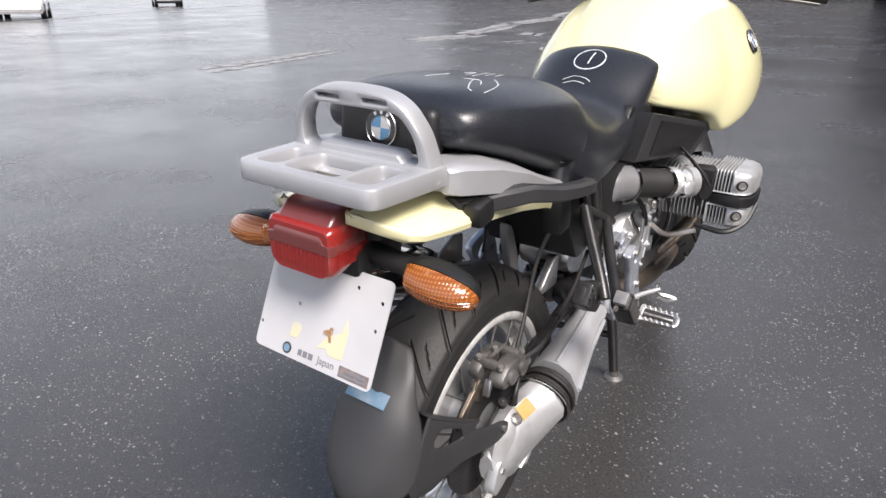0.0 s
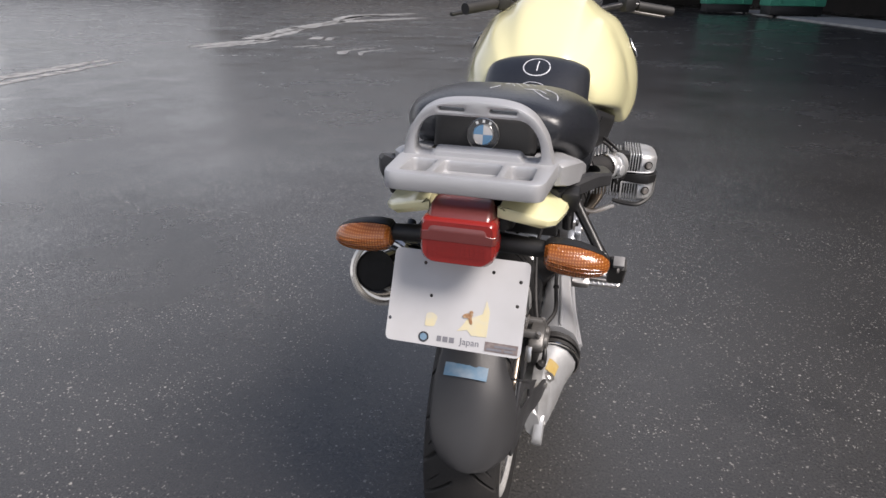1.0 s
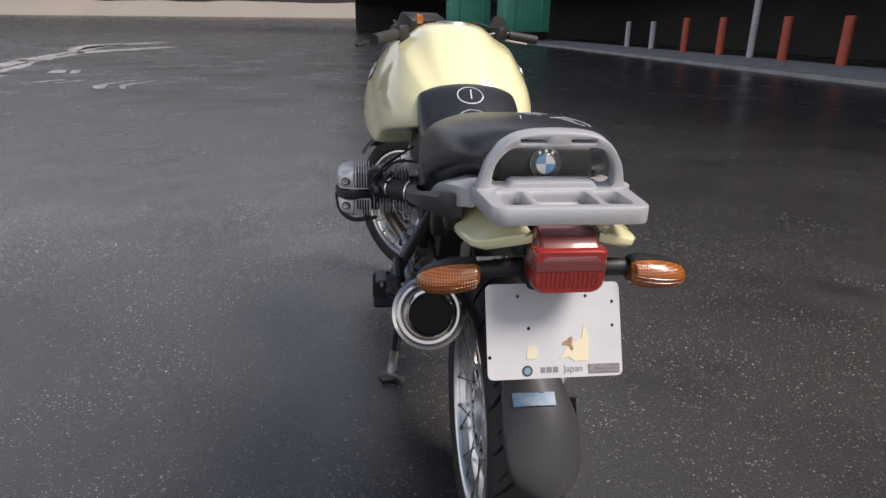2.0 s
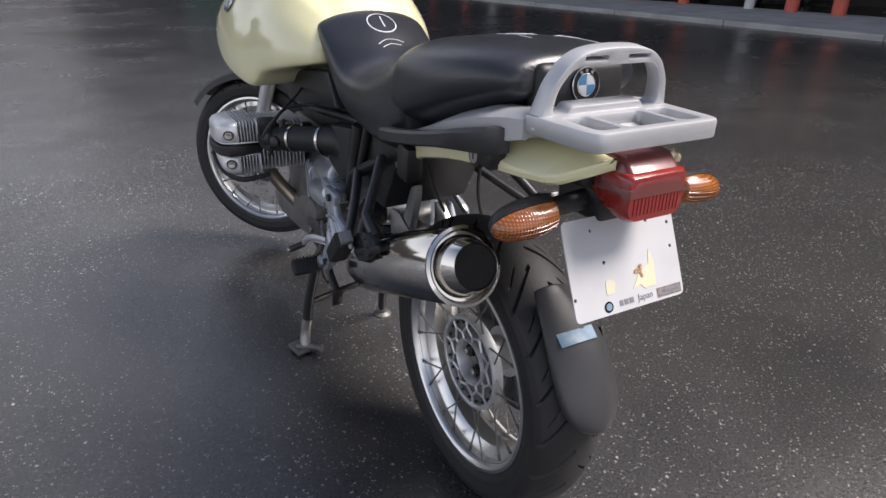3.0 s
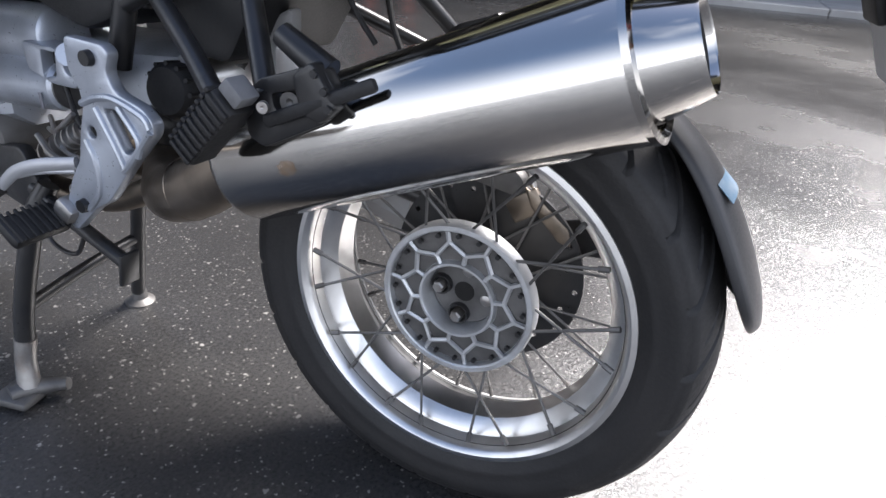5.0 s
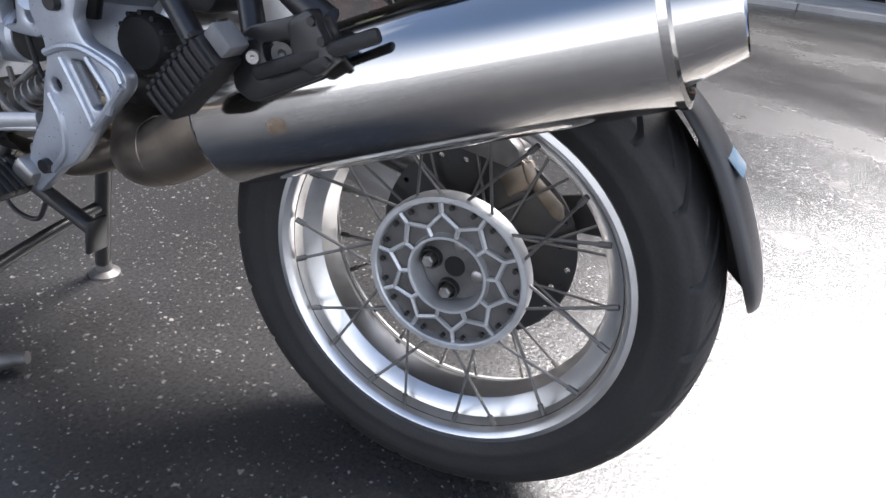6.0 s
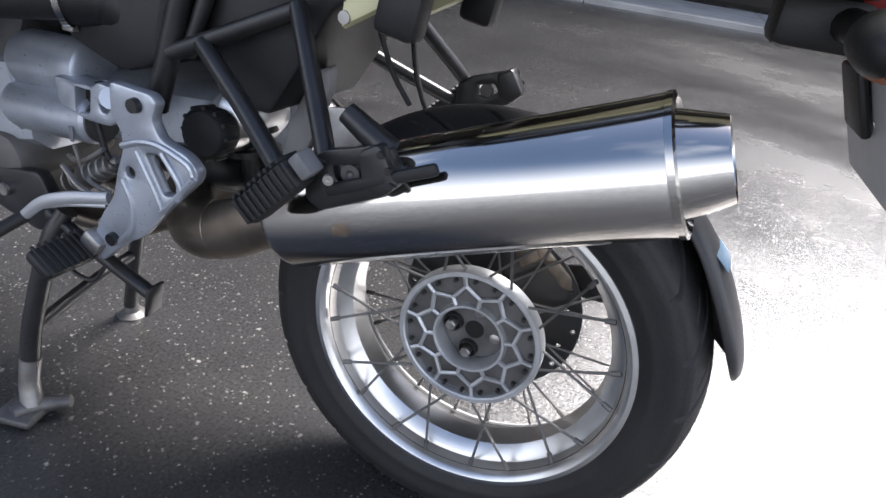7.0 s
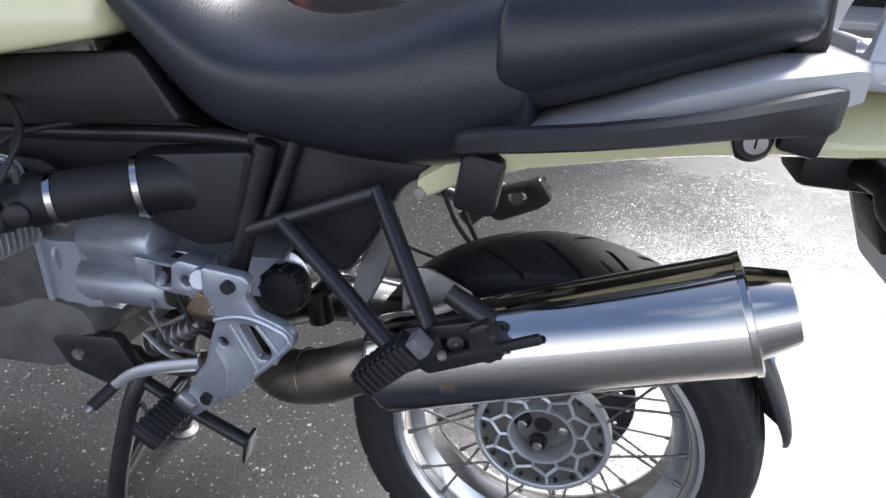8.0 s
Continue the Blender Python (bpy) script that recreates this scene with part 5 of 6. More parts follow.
# rider's footrest plates, pegs, levers
station()
for side in (-1, 1):
    xi, x1 = (-0.180, -0.198) if side < 0 else (0.135, 0.153)
    edge = [(0.462, 0.625), (0.398, 0.622), (0.388, 0.612), (0.398, 0.590), (0.386, 0.568), (0.345, 0.556), (0.329, 0.540), (0.333, 0.524), (0.379, 0.476), (0.430, 0.418), (0.456, 0.404), (0.508, 0.357), (0.528, 0.376), (0.497, 0.437), (0.474, 0.468), (0.462, 0.509), (0.449, 0.541), (0.450, 0.563), (0.464, 0.585)]
    opening = [(0.412, 0.545), (0.391, 0.547), (0.366, 0.512), (0.369, 0.497), (0.386, 0.493)]
    fp = part("footrest_plate", slab([rounded(edge, 0.008), rounded(opening, 0.006), ring2(0.440, 0.511, 0.0075, 14)], xi, x1, "x", 0.004), BLUE_GREY, bike, "blue-grey cast footrest plate with a slanting opening")
    for line in (((0.448, 0.546), (0.420, 0.557), (0.388, 0.560), (0.346, 0.547), (0.336, 0.533)), ((0.336, 0.530), (0.378, 0.482), (0.392, 0.470)), ((0.424, 0.545), (0.400, 0.500), (0.388, 0.474)), ((0.384, 0.552), (0.357, 0.515), (0.362, 0.494)), ((0.452, 0.500), (0.440, 0.470), (0.444, 0.430), (0.470, 0.400))):
        part("plate_rib", tube([(x1, y, z) for y, z in line], 0.0046, 8), BLUE_GREY, fp)
    # black disc painting the shade in the drilled hole
    part("plate_hole", lathe([(0, 0), (0, 0.0072), (0.003, 0.0072), (0.003, 0)], (x1 - side * 0.010, 0.440, 0.511), (side, 0, 0), 14), SOOT_SHADE_BLACK, fp)
    for y, z in ((0.420, 0.604), (0.478, 0.404)):
        part("plate_bolt", lathe([(0, 0), (0, 0.010), (0.008, 0.009), (0.008, 0)], (x1, y, z), (side, 0, 0), 12), BLACK_PAINT, fp)
    part("plate_stay", tube([((xi + x1) / 2, 0.470, 0.600), (side * 0.145, 0.500, 0.580)], 0.014, 10), BLUE_GREY, fp)
    if side < 0:
        peg = part("footrest_peg", block((0.080, 0.046, 0.020), (side * 0.238, 0.532, 0.376), (38, 0, 0), 0.007), BLACK, bike, "black rubber-topped rider's footrest")
    else:
        peg = part("footrest_peg", slab([rounded([(-0.045, -0.024), (0.050, -0.020), (0.056, -0.008), (0.056, 0.010), (0.048, 0.020), (-0.045, 0.024)], 0.006), rounded([(-0.034, -0.013), (0.040, -0.011), (0.040, 0.011), (-0.034, 0.013)], 0.004)], -0.006, 0.006, "z", 0.002), RIM, bike, "bare steel rider's footrest without its rubber")
        peg.data.transform(pose(0.246, 0.540, 0.388, 30, 0, 0))
        for k in range(7):
            for e in (-0.018, 0.018):
                part("peg_tooth", moved(block((0.005, 0.007, 0.008), (-0.036 + 0.0135 * k, e, 0.008), bevel=0.001), pose(0.246, 0.540, 0.388, 30, 0, 0)), RIM, peg)
        part("peg_bar", moved(block((0.074, 0.006, 0.010), (0.003, 0, 0), bevel=0.001), pose(0.246, 0.540, 0.388, 30, 0, 0)), STEEL, peg)
    for k in range(8 if side < 0 else 0):
        part("peg_rib", block((0.004, 0.048, 0.005), (side * (0.204 + 0.0095 * k), 0.5265, 0.3845), (38, 0, 0), 0.0012), RUBBER, peg)
    part("peg_hanger", block((0.052, 0.034, 0.032), (side * 0.185, 0.515, 0.388), (38, 0, 0), 0.008), STEEL, peg)
    part("peg_spring", tube([(side * 0.196, 0.500 + 0.006 * math.cos(t), 0.404 + 0.0012 * t + 0.006 * math.sin(t)) for t in np.linspace(0, 14, 36)], 0.0016, 5, 1), STEEL, peg)
shift = part("gear_lever", tube([(-0.190, 0.490, 0.458), (-0.204, 0.545, 0.448), (-0.212, 0.590, 0.431), (-0.216, 0.628, 0.400)], [0.006, 0.0065, 0.006, 0.005], 10, flat=1.5), SILVER, bike, "bare alloy gear lever")
part("lever_web", tube([(-0.190, 0.495, 0.446), (-0.203, 0.550, 0.437), (-0.210, 0.592, 0.424)], 0.004, 8), SILVER, shift)
part("lever_rubber", tube([(-0.212, 0.628, 0.400), (-0.250, 0.642, 0.383)], 0.0095, 12), RUBBER, shift, "black rubber toe piece")
part("lever_end", tube([(-0.250, 0.642, 0.383), (-0.257, 0.645, 0.380)], 0.006, 10), STEEL, shift)
part("shift_rod", tube([(-0.165, 0.600, 0.470), (-0.178, 0.560, 0.455), (-0.188, 0.520, 0.452)], 0.0045, 8), STEEL, shift)
pedal = part("brake_pedal", tube([(0.165, 0.50, 0.420), (0.190, 0.56, 0.425), (0.214, 0.600, 0.428), (0.226, 0.612, 0.432)], [0.007, 0.0065, 0.006, 0.005], 10), SILVER, bike, "bare alloy brake pedal")
part("pedal_pad", tube([(0.222, 0.606, 0.448), (0.224, 0.612, 0.420), (0.252, 0.625, 0.412), (0.268, 0.632, 0.404), (0.250, 0.612, 0.404), (0.226, 0.598, 0.416)], 0.0045, 8, 4), RIM, pedal, "bright open steel toe pad")

# pillion footrest frames and folded pegs
for side in (-1, 1):
    fr = part("pillion_frame", tube([(side * 0.136, 0.420, 0.660), (side * 0.139, 0.226, 0.747)], 0.011, 10), FRAME, bike, "black tubular pillion footrest frame")
    part("frame_leg", tube([(side * 0.143, 0.364, 0.682), (side * 0.196, 0.262, 0.634), (side * 0.236, 0.192, 0.600), (side * 0.245, 0.172, 0.592)], 0.0115, 10), FRAME, fr)
    part("frame_leg", tube([(side * 0.138, 0.234, 0.747), (side * 0.172, 0.197, 0.700), (side * 0.214, 0.152, 0.644), (side * 0.234, 0.130, 0.612)], 0.0115, 10), FRAME, fr)
    xh, zh = (0.226, 0.0) if side < 0 else (0.206, 0.016)
    hang = slab([rounded([(0.152, 0.612), (0.131, 0.630), (0.100, 0.640), (0.066, 0.653), (0.054, 0.640), (0.041, 0.618), (0.059, 0.599), (0.131, 0.563), (0.150, 0.572)], 0.006), rounded([(0.119, 0.617), (0.090, 0.625), (0.082, 0.613), (0.101, 0.600), (0.115, 0.603)], 0.004)], side * xh, side * (xh + 0.016), "x", 0.002)
    moved(hang, Matrix.Translation((0, 0, zh)))
    part("peg_hanger", hang, BLACK_PAINT, fr, "black cast peg hanger")
    part("hanger_block", moved(slab([rounded([(0.088, 0.641), (0.066, 0.655), (0.040, 0.618), (0.058, 0.600), (0.080, 0.606)], 0.006)], side * (xh - 0.004), side * (xh + 0.026), "x", 0.004), Matrix.Translation((0, 0, zh))), BLACK_PAINT, fr)
    if side < 0:
        part("hanger_socket", tube([(-xh, 0.116, 0.670), (-xh, 0.088, 0.654), (-xh, 0.064, 0.641)], [0.0115, 0.0135, 0.0145], 12), FRAME, fr)
    part("window_bolt", lathe([(0, 0), (0, 0.011), (0.010, 0.010), (0.010, 0.004), (0.006, 0)], (side * (xh + 0.002), 0.103, 0.611 + zh), (side, -0.2, 0), 14), DARK_ALLOY, fr)
    for y, z in ((0.062, 0.645), (0.052, 0.631), (0.048, 0.616)):
        part("hanger_bolt", lathe([(0, 0), (0, 0.0042), (0.003, 0.0038), (0.003, 0)], (side * (xh + 0.026), y, z + zh), (side, 0, 0), 10), BLACK_PAINT, fr)
    turn = pose(side * 0.262, 0.174, 0.581, -46, 0, 0)
    peg = part("pillion_peg", moved(block((0.038, 0.088, 0.034), (0, 0, 0), bevel=0.008, segments=2), turn), RUBBER, bike, "black ribbed rubber pillion peg folded up")
    for k in range(9):
        part("peg_rib", moved(block((0.036, 0.0045, 0.005), (0, -0.037 + 0.0092 * k, 0.0180), bevel=0.001), turn), RUBBER, peg)
        part("peg_rib", moved(block((0.005, 0.0045, 0.028), (side * 0.0195, -0.037 + 0.0092 * k, 0), bevel=0.001), turn), RUBBER, peg)
    part("peg_end_cap", moved(block((0.026, 0.016, 0.026), (side * 0.002, -0.054, 0), bevel=0.003), turn), PEG_GREY, peg, "pale grey worn peg end")
    part("bracket_screw", lathe([(0, 0), (0, 0.006), (0.004, 0.0055), (0.004, 0.002), (0.002, 0)], (side * 0.262, 0.1110, 0.610), (side, -0.3, 0), 12), STEEL, peg)
part("silencer_strap", block((0.010, 0.125, 0.013), (-0.2475, 0.062, 0.618), (-24, 0, 4), 0.004), RUBBER, bike, "black rubber-sleeved silencer strap")
part("silencer_bracket", slab([rounded([(0.200, 0.640), (0.166, 0.646), (0.104, 0.618), (0.102, 0.592), (0.131, 0.580), (0.20, 0.570)], 0.008)], -0.128, -0.134, "x", 0.001), STEEL, bike, "bare steel silencer bracket")
out = Vector((-0.99, -0.1, -0.08))
out = (out - AX * out.dot(AX)).normalized()
across = AX.cross(out)
rows = []
for a in np.linspace(0.100, 0.122, 7):
    half = 0.12 * math.sin((a - 0.096) / 0.030 * math.pi) ** 0.6 * (1 + 0.25 * math.sin(a * 900))
    rows.append([HEAD + AX * a + (out * math.cos(b) + across * math.sin(b)) * 0.0663 for b in np.linspace(-half, half, 7)])
part("heat_stain", loft(rows, closed=False), RUST_TINT, can, "small brown heat stain")

# inner mudguard, battery box, hoses
part("inner_mudguard", slab([rounded([(0.150, 0.800), (0.180, 0.760), (0.209, 0.745), (0.248, 0.673), (0.290, 0.603), (0.351, 0.608), (0.385, 0.66), (0.44, 0.77), (0.42, 0.80)], 0.014)], -0.112, 0.112, "x", 0.008), BLACK, bike, "black plastic inner mudguard and battery tray")
part("tail_underside", slab([rounded([(-0.085, 0.12), (0.085, 0.12), (0.070, -0.33), (-0.070, -0.33)], 0.02)], 0.842, 0.862, "z", 0.004), BLACK, bike, "black plastic tail underside")
part("splash_panel", slab([rounded([(0.306, 0.475), (0.318, 0.500), (0.296, 0.585), (0.262, 0.660), (0.235, 0.672), (0.236, 0.640), (0.262, 0.560)], 0.008)], -0.056, -0.034, "x", 0.006), DUSTY_GREY, bike, "dusty grey plastic splash panel")
part("panel_bolt", lathe([(0, 0), (0, 0.008), (0.004, 0.0075), (0.004, 0)], (-0.121, 0.184, 0.743), (-1, 0, 0), 10), STEEL, bike)
knob = part("preload_knob", lathe([(0, 0), (0, 0.032), (0.014, 0.036), (0.034, 0.036), (0.042, 0.030), (0.042, 0)], (-0.080, 0.394, 0.553), (-1, -0.1, 0.1), 24), RUBBER, bike, "black knurled preload knob")
for k in range(12):
    a = 2 * math.pi * k / 12
    part("knob_ridge", tube([(-0.090, 0.394 + 0.036 * math.cos(a), 0.553 + 0.036 * math.sin(a)), (-0.115, 0.391 + 0.036 * math.cos(a), 0.556 + 0.036 * math.sin(a))], 0.0035, 6), RUBBER, knob)
bm = None
for k in range(7):
    bm = lathe([(0, 0.034), (0, 0.042), (0.009, 0.042), (0.009, 0.034)], (0.0, 0.395 + 0.006 * k, 0.50 + 0.032 * k), (0, 0.18, 0.98), 24, bm, closed=False)
tube([(0, 0.385, 0.44), (0, 0.44, 0.76)], 0.022, 14, bm=bm)
part("shock_absorber", bm, BLACK_PAINT, bike, "black spring and damper unit")
part("paralever_strut", tube([(0.055, 0.485, 0.420), (0.075, 0.28, 0.440), (0.085, 0.075, 0.405)], [0.018, 0.014, 0.017], 12), FRAME, bike, "black painted torque strut")
part("swingarm_bridge", tube([(-0.075, 0.500, 0.505), (-0.02, 0.455, 0.470), (0.06, 0.42, 0.445), (0.105, 0.38, 0.425)], [0.036, 0.038, 0.042, 0.044], 16), FRAME, bike, "black cast swingarm bridge")
part("swingarm_pivot", lathe([(-0.075, 0), (-0.075, 0.030), (-0.066, 0.043), (-0.03, 0.049), (0.03, 0.049), (0.06, 0.040), (0.06, 0)], (0, 0.412, 0.556), (1, 0, 0), 32), RIM, bike, "bright alloy swingarm pivot housing")
part("swingarm_gusset", slab([rounded([(0.318, 0.590), (0.300, 0.596), (0.236, 0.540), (0.232, 0.522), (0.318, 0.518)], 0.006)], 0.040, 0.060, "x", 0.003), RIM, bike, "bright alloy swingarm gusset")
part("brake_hose", tube([(0.10, 0.20, 0.74), (0.075, 0.165, 0.64), (0.085, 0.10, 0.53), (0.105, 0.02, 0.47)], 0.0045, 8), RUBBER, bike, "black brake hose")
part("vent_hose", tube([(-0.06, 0.175, 0.74), (-0.045, 0.155, 0.68), (-0.035, 0.13, 0.64)], 0.0035, 8), RUBBER, bike, "thin black vent hose")

# shaft side: swingarm tube, gaiter, final drive, caliper
FACETS = [radians(a) for a in (10, 50, 80, 110, 150, 190, 230, 270, 310, 350)]
part("swingarm", loft([[(x + w * math.cos(a), y, z + h * math.sin(a)) for a in FACETS] for x, y, z, w, h in ((0.143, 0.135, 0.372, 0.062, 0.062), (0.142, 0.165, 0.379, 0.056, 0.057), (0.135, 0.270, 0.402, 0.043, 0.046), (0.128, 0.360, 0.420, 0.036, 0.040), (0.118, 0.410, 0.430, 0.040, 0.044))]), SILVER, bike, "silver cast swingarm tube with long facets")
part("swingarm_rib", tube([(0.203, 0.140, 0.385), (0.180, 0.26, 0.410), (0.166, 0.37, 0.430)], 0.005, 8), SILVER, bike)
part("swingarm_rib", tube([(0.150, 0.138, 0.434), (0.142, 0.26, 0.449), (0.132, 0.37, 0.461)], 0.004, 8), SILVER, bike)
bm = None
for k in range(4):
    r = (0.064, 0.059, 0.064, 0.060)[k]
    bm = lathe([(0, 0.03), (0, r - 0.003), (0.004, r), (0.009, r - 0.003), (0.009, 0.03)], (0.142, 0.094 + 0.0105 * k, 0.361 + 0.003 * k), (0, 0.96, 0.27), 32, bm)
part("rubber_gaiter", bm, RUBBER, bike, "black ribbed rubber gaiter")
part("gaiter_band", lathe([(0, 0.060), (0, 0.0635), (0.004, 0.0635), (0.004, 0.060)], (0.142, 0.091, 0.360), (0, 0.96, 0.27), 36, closed=True), CHROME, bike, "thin steel band")
drive = part("final_drive", lathe([(0, 0.0), (0, 0.060), (0.012, 0.078), (0.034, 0.084), (0.050, 0.070), (0.056, 0.045), (0.062, 0.030), (0.062, 0.0)], (0.092, 0, 0.316), (1, 0, 0), 40), ALLOY, bike, "cast alloy final drive housing")
part("drive_neck", loft([[(x + w * math.cos(a), y, z + h * math.sin(a)) for a in FACETS] for x, y, z, w, h in ((0.116, -0.085, 0.300, 0.016, 0.030), (0.118, -0.050, 0.308, 0.034, 0.062), (0.120, -0.005, 0.322, 0.044, 0.076), (0.128, 0.045, 0.338, 0.048, 0.070), (0.140, 0.088, 0.358, 0.056, 0.058))]), ALLOY, drive)
part("drive_lug", slab([rounded([(-0.010, 0.30), (-0.040, 0.255), (-0.085, 0.240), (-0.100, 0.262), (-0.080, 0.315), (-0.025, 0.345)], 0.012), ring2(-0.060, 0.290, 0.007, 12)], 0.118, 0.142, "x", 0.005), ALLOY, drive)
part("drive_fin", slab([rounded([(0.0, 0.252), (0.055, 0.275), (0.080, 0.300), (0.075, 0.285), (0.03, 0.245)], 0.005)], 0.125, 0.150, "x", 0.003), ALLOY, drive)
rows = []
for y in np.linspace(-0.006, 0.030, 5):
    c, zc, w, h = [float(np.interp(y, (-0.005, 0.045), two)) for two in ((0.120, 0.128), (0.322, 0.338), (0.045, 0.049), (0.077, 0.071))]
    arc = [radians(a) for a in np.linspace(46, 78, 6)]
    rows.append([(c + w * math.cos(a), y, zc + h * math.sin(a)) for a in arc] + [(c + (w - 0.001) * math.cos(a), y, zc + (h - 0.001) * math.sin(a)) for a in arc[::-1]])
part("yellow_label", loft(rows), LABEL_YELLOW, drive, "small worn yellow label")
part("filler_plug", lathe([(0, 0), (0, 0.012), (0.006, 0.012), (0.009, 0.008), (0.009, 0)], (0.140, -0.02, 0.385), (0.6, -0.1, 0.8), 8), STEEL, drive)
part("speed_sensor", tube([(0.120, 0.005, 0.395), (0.125, 0.0, 0.425), (0.118, 0.03, 0.450), (0.100, 0.10, 0.47)], [0.009, 0.006, 0.004, 0.004], 10), BLACK, drive)
for a in (20, 200, 320):
    part("drive_bolt", lathe([(0, 0), (0, 0.007), (0.005, 0.007), (0.005, 0)], (0.140, 0.070 * math.cos(radians(a)), 0.316 + 0.070 * math.sin(radians(a))), (1, 0, 0), 6), STEEL, drive)
cal = part("brake_caliper", slab([rounded([(-0.040, 0.452), (-0.052, 0.476), (-0.022, 0.500), (0.040, 0.496), (0.076, 0.466), (0.058, 0.446)], 0.012)], 0.088, 0.122, "x", 0.008), DARK_ALLOY, bike, "grimy dark cast brake caliper")
part("caliper_half", slab([rounded([(-0.046, 0.456), (-0.056, 0.482), (-0.024, 0.506), (0.034, 0.500), (0.060, 0.472)], 0.012)], 0.044, 0.072, "x", 0.008), DARK_ALLOY, cal)
for y, z, w in ((-0.030, 0.496, 0.016), (0.034, 0.493, 0.018)):
    part("caliper_bridge", block((0.062, w, 0.018), (0.082, y, z), (-8, 0, 0), 0.005), DARK_ALLOY, cal)
for y, z in ((-0.016, 0.474), (0.028, 0.472)):
    part("caliper_bore", lathe([(0, 0), (0, 0.016), (0.008, 0.015), (0.011, 0.010), (0.011, 0)], (0.120, y, z), (1, 0, 0), 18), DARK_ALLOY, cal)
for x, y, z in ((0.108, -0.036, 0.497), (0.110, 0.048, 0.488), (0.060, -0.034, 0.503), (0.116, 0.066, 0.462), (0.074, 0.004, 0.506)):
    part("caliper_bolt", lathe([(0, 0), (0, 0.0065), (0.008, 0.006), (0.008, 0)], (x, y, z), (0.2, -0.2, 1), 6), STEEL, cal)
part("pad_pin", tube([(0.078, -0.030, 0.506), (0.078, 0.040, 0.502)], 0.004, 8), STEEL, cal)
part("brake_pad", block((0.010, 0.052, 0.036), (0.070, -0.052, 0.440), (-35, 0, 0), 0.003), PIPE, cal)
part("pad_carrier", slab([rounded([(-0.046, 0.470), (-0.062, 0.462), (-0.118, 0.420), (-0.124, 0.396), (-0.106, 0.398), (-0.060, 0.440)], 0.006)], 0.064, 0.076, "x", 0.003), PIPE, cal, "rust-brown carrier arm")
part("pad_spring", block((0.014, 0.010, 0.034), (0.092, -0.052, 0.458), (-18, 0, 0), 0.002), RIM, cal)
part("bleed_nipple", lathe([(0, 0), (0, 0.010), (0.014, 0.009), (0.018, 0.004), (0.022, 0.0)], (0.118, -0.040, 0.424), (0.3, -0.4, 0.8), 12), RUBBER, cal)
part("caliper_hose", tube([(0.118, 0.045, 0.482), (0.135, 0.085, 0.500), (0.128, 0.17, 0.520), (0.120, 0.27, 0.545), (0.110, 0.36, 0.60)], 0.0048, 8), RUBBER, bike, "black brake hose")
part("hose_tie", lathe([(0, 0.0048), (0, 0.007), (0.006, 0.007), (0.006, 0.0048)], (0.128, 0.17, 0.520), (0, 0.97, 0.22), 10, closed=True), BLACK, bike)

# stand
stand = part("centre_stand", tube([(-0.150, 0.625, 0.385), (-0.172, 0.645, 0.330), (-0.196, 0.682, 0.180), (-0.206, 0.694, 0.085)], 0.0155, 12), FRAME, bike, "black tubular centre stand, lowered")
part("stand_ankle", tube([(-0.203, 0.690, 0.115), (-0.210, 0.694, 0.070), (-0.216, 0.690, 0.026)], [0.017, 0.016, 0.018], 12), STEEL, stand, "bare worn steel ankle")
part("stand_leg", tube([(0.070, 0.700, 0.315), (0.080, 0.735, 0.22), (0.092, 0.785, 0.03)], 0.0145, 12), FRAME, stand)
part("stand_brace", tube([(-0.196, 0.683, 0.172), (-0.05, 0.725, 0.172), (0.085, 0.752, 0.172)], 0.011, 10), FRAME, stand)
part("stand_foot", lathe([(0, 0.0), (0, 0.030), (0.006, 0.030), (0.014, 0.016), (0.03, 0.014), (0.03, 0)], (0.094, 0.787, 0.001), (0, -0.1, 1), 20), DARK_ALLOY, stand, "worn steel foot")
part("stand_foot", tube([(-0.245, 0.700, 0.020), (-0.220, 0.692, 0.020), (-0.195, 0.672, 0.018), (-0.178, 0.645, 0.022)], [0.014, 0.018, 0.015, 0.011], 10), DARK_ALLOY, stand, "worn steel foot")
part("stand_foot_pad", block((0.060, 0.070, 0.016), (-0.228, 0.700, 0.010), (0, 0, 12), 0.006), DARK_ALLOY, stand)
part("stand_tang", tube([(-0.150, 0.660, 0.372), (-0.172, 0.550, 0.352), (-0.190, 0.424, 0.326)], 0.0105, 10), FRAME, stand)
part("tang_plate", block((0.030, 0.006, 0.050), (-0.192, 0.421, 0.322), (10, 0, 0), 0.002), FRAME, stand)
part("stand_wire", tube([(-0.165, 0.640, 0.345), (-0.170, 0.612, 0.300), (-0.172, 0.560, 0.296), (-0.172, 0.530, 0.335)], 0.0035, 8), FRAME, stand)
part("side_stand_pivot", slab([rounded([(0.806, 0.407), (0.781, 0.420), (0.673, 0.436), (0.640, 0.372), (0.690, 0.330), (0.780, 0.354)], 0.012), ring2(0.752, 0.388, 0.007, 12)], -0.130, -0.152, "x", 0.005), BLACK_PAINT, bike, "black side stand pivot")
part("pivot_bolt", lathe([(0, 0), (0, 0.011), (0.005, 0.010), (0.005, 0.006), (0.003, 0)], (-0.152, 0.752, 0.388), (-1, 0, 0), 16), STEEL, bike)
part("engine_guard", slab([rounded([(0.960, 0.440), (0.897, 0.447), (0.815, 0.486), (0.727, 0.478), (0.706, 0.426), (0.810, 0.334), (0.940, 0.322), (1.14, 0.310), (1.20, 0.38), (1.14, 0.42)], 0.025)], -0.150, 0.040, "x", 0.022), GUARD_GREY, bike, "dusty grey engine guard")

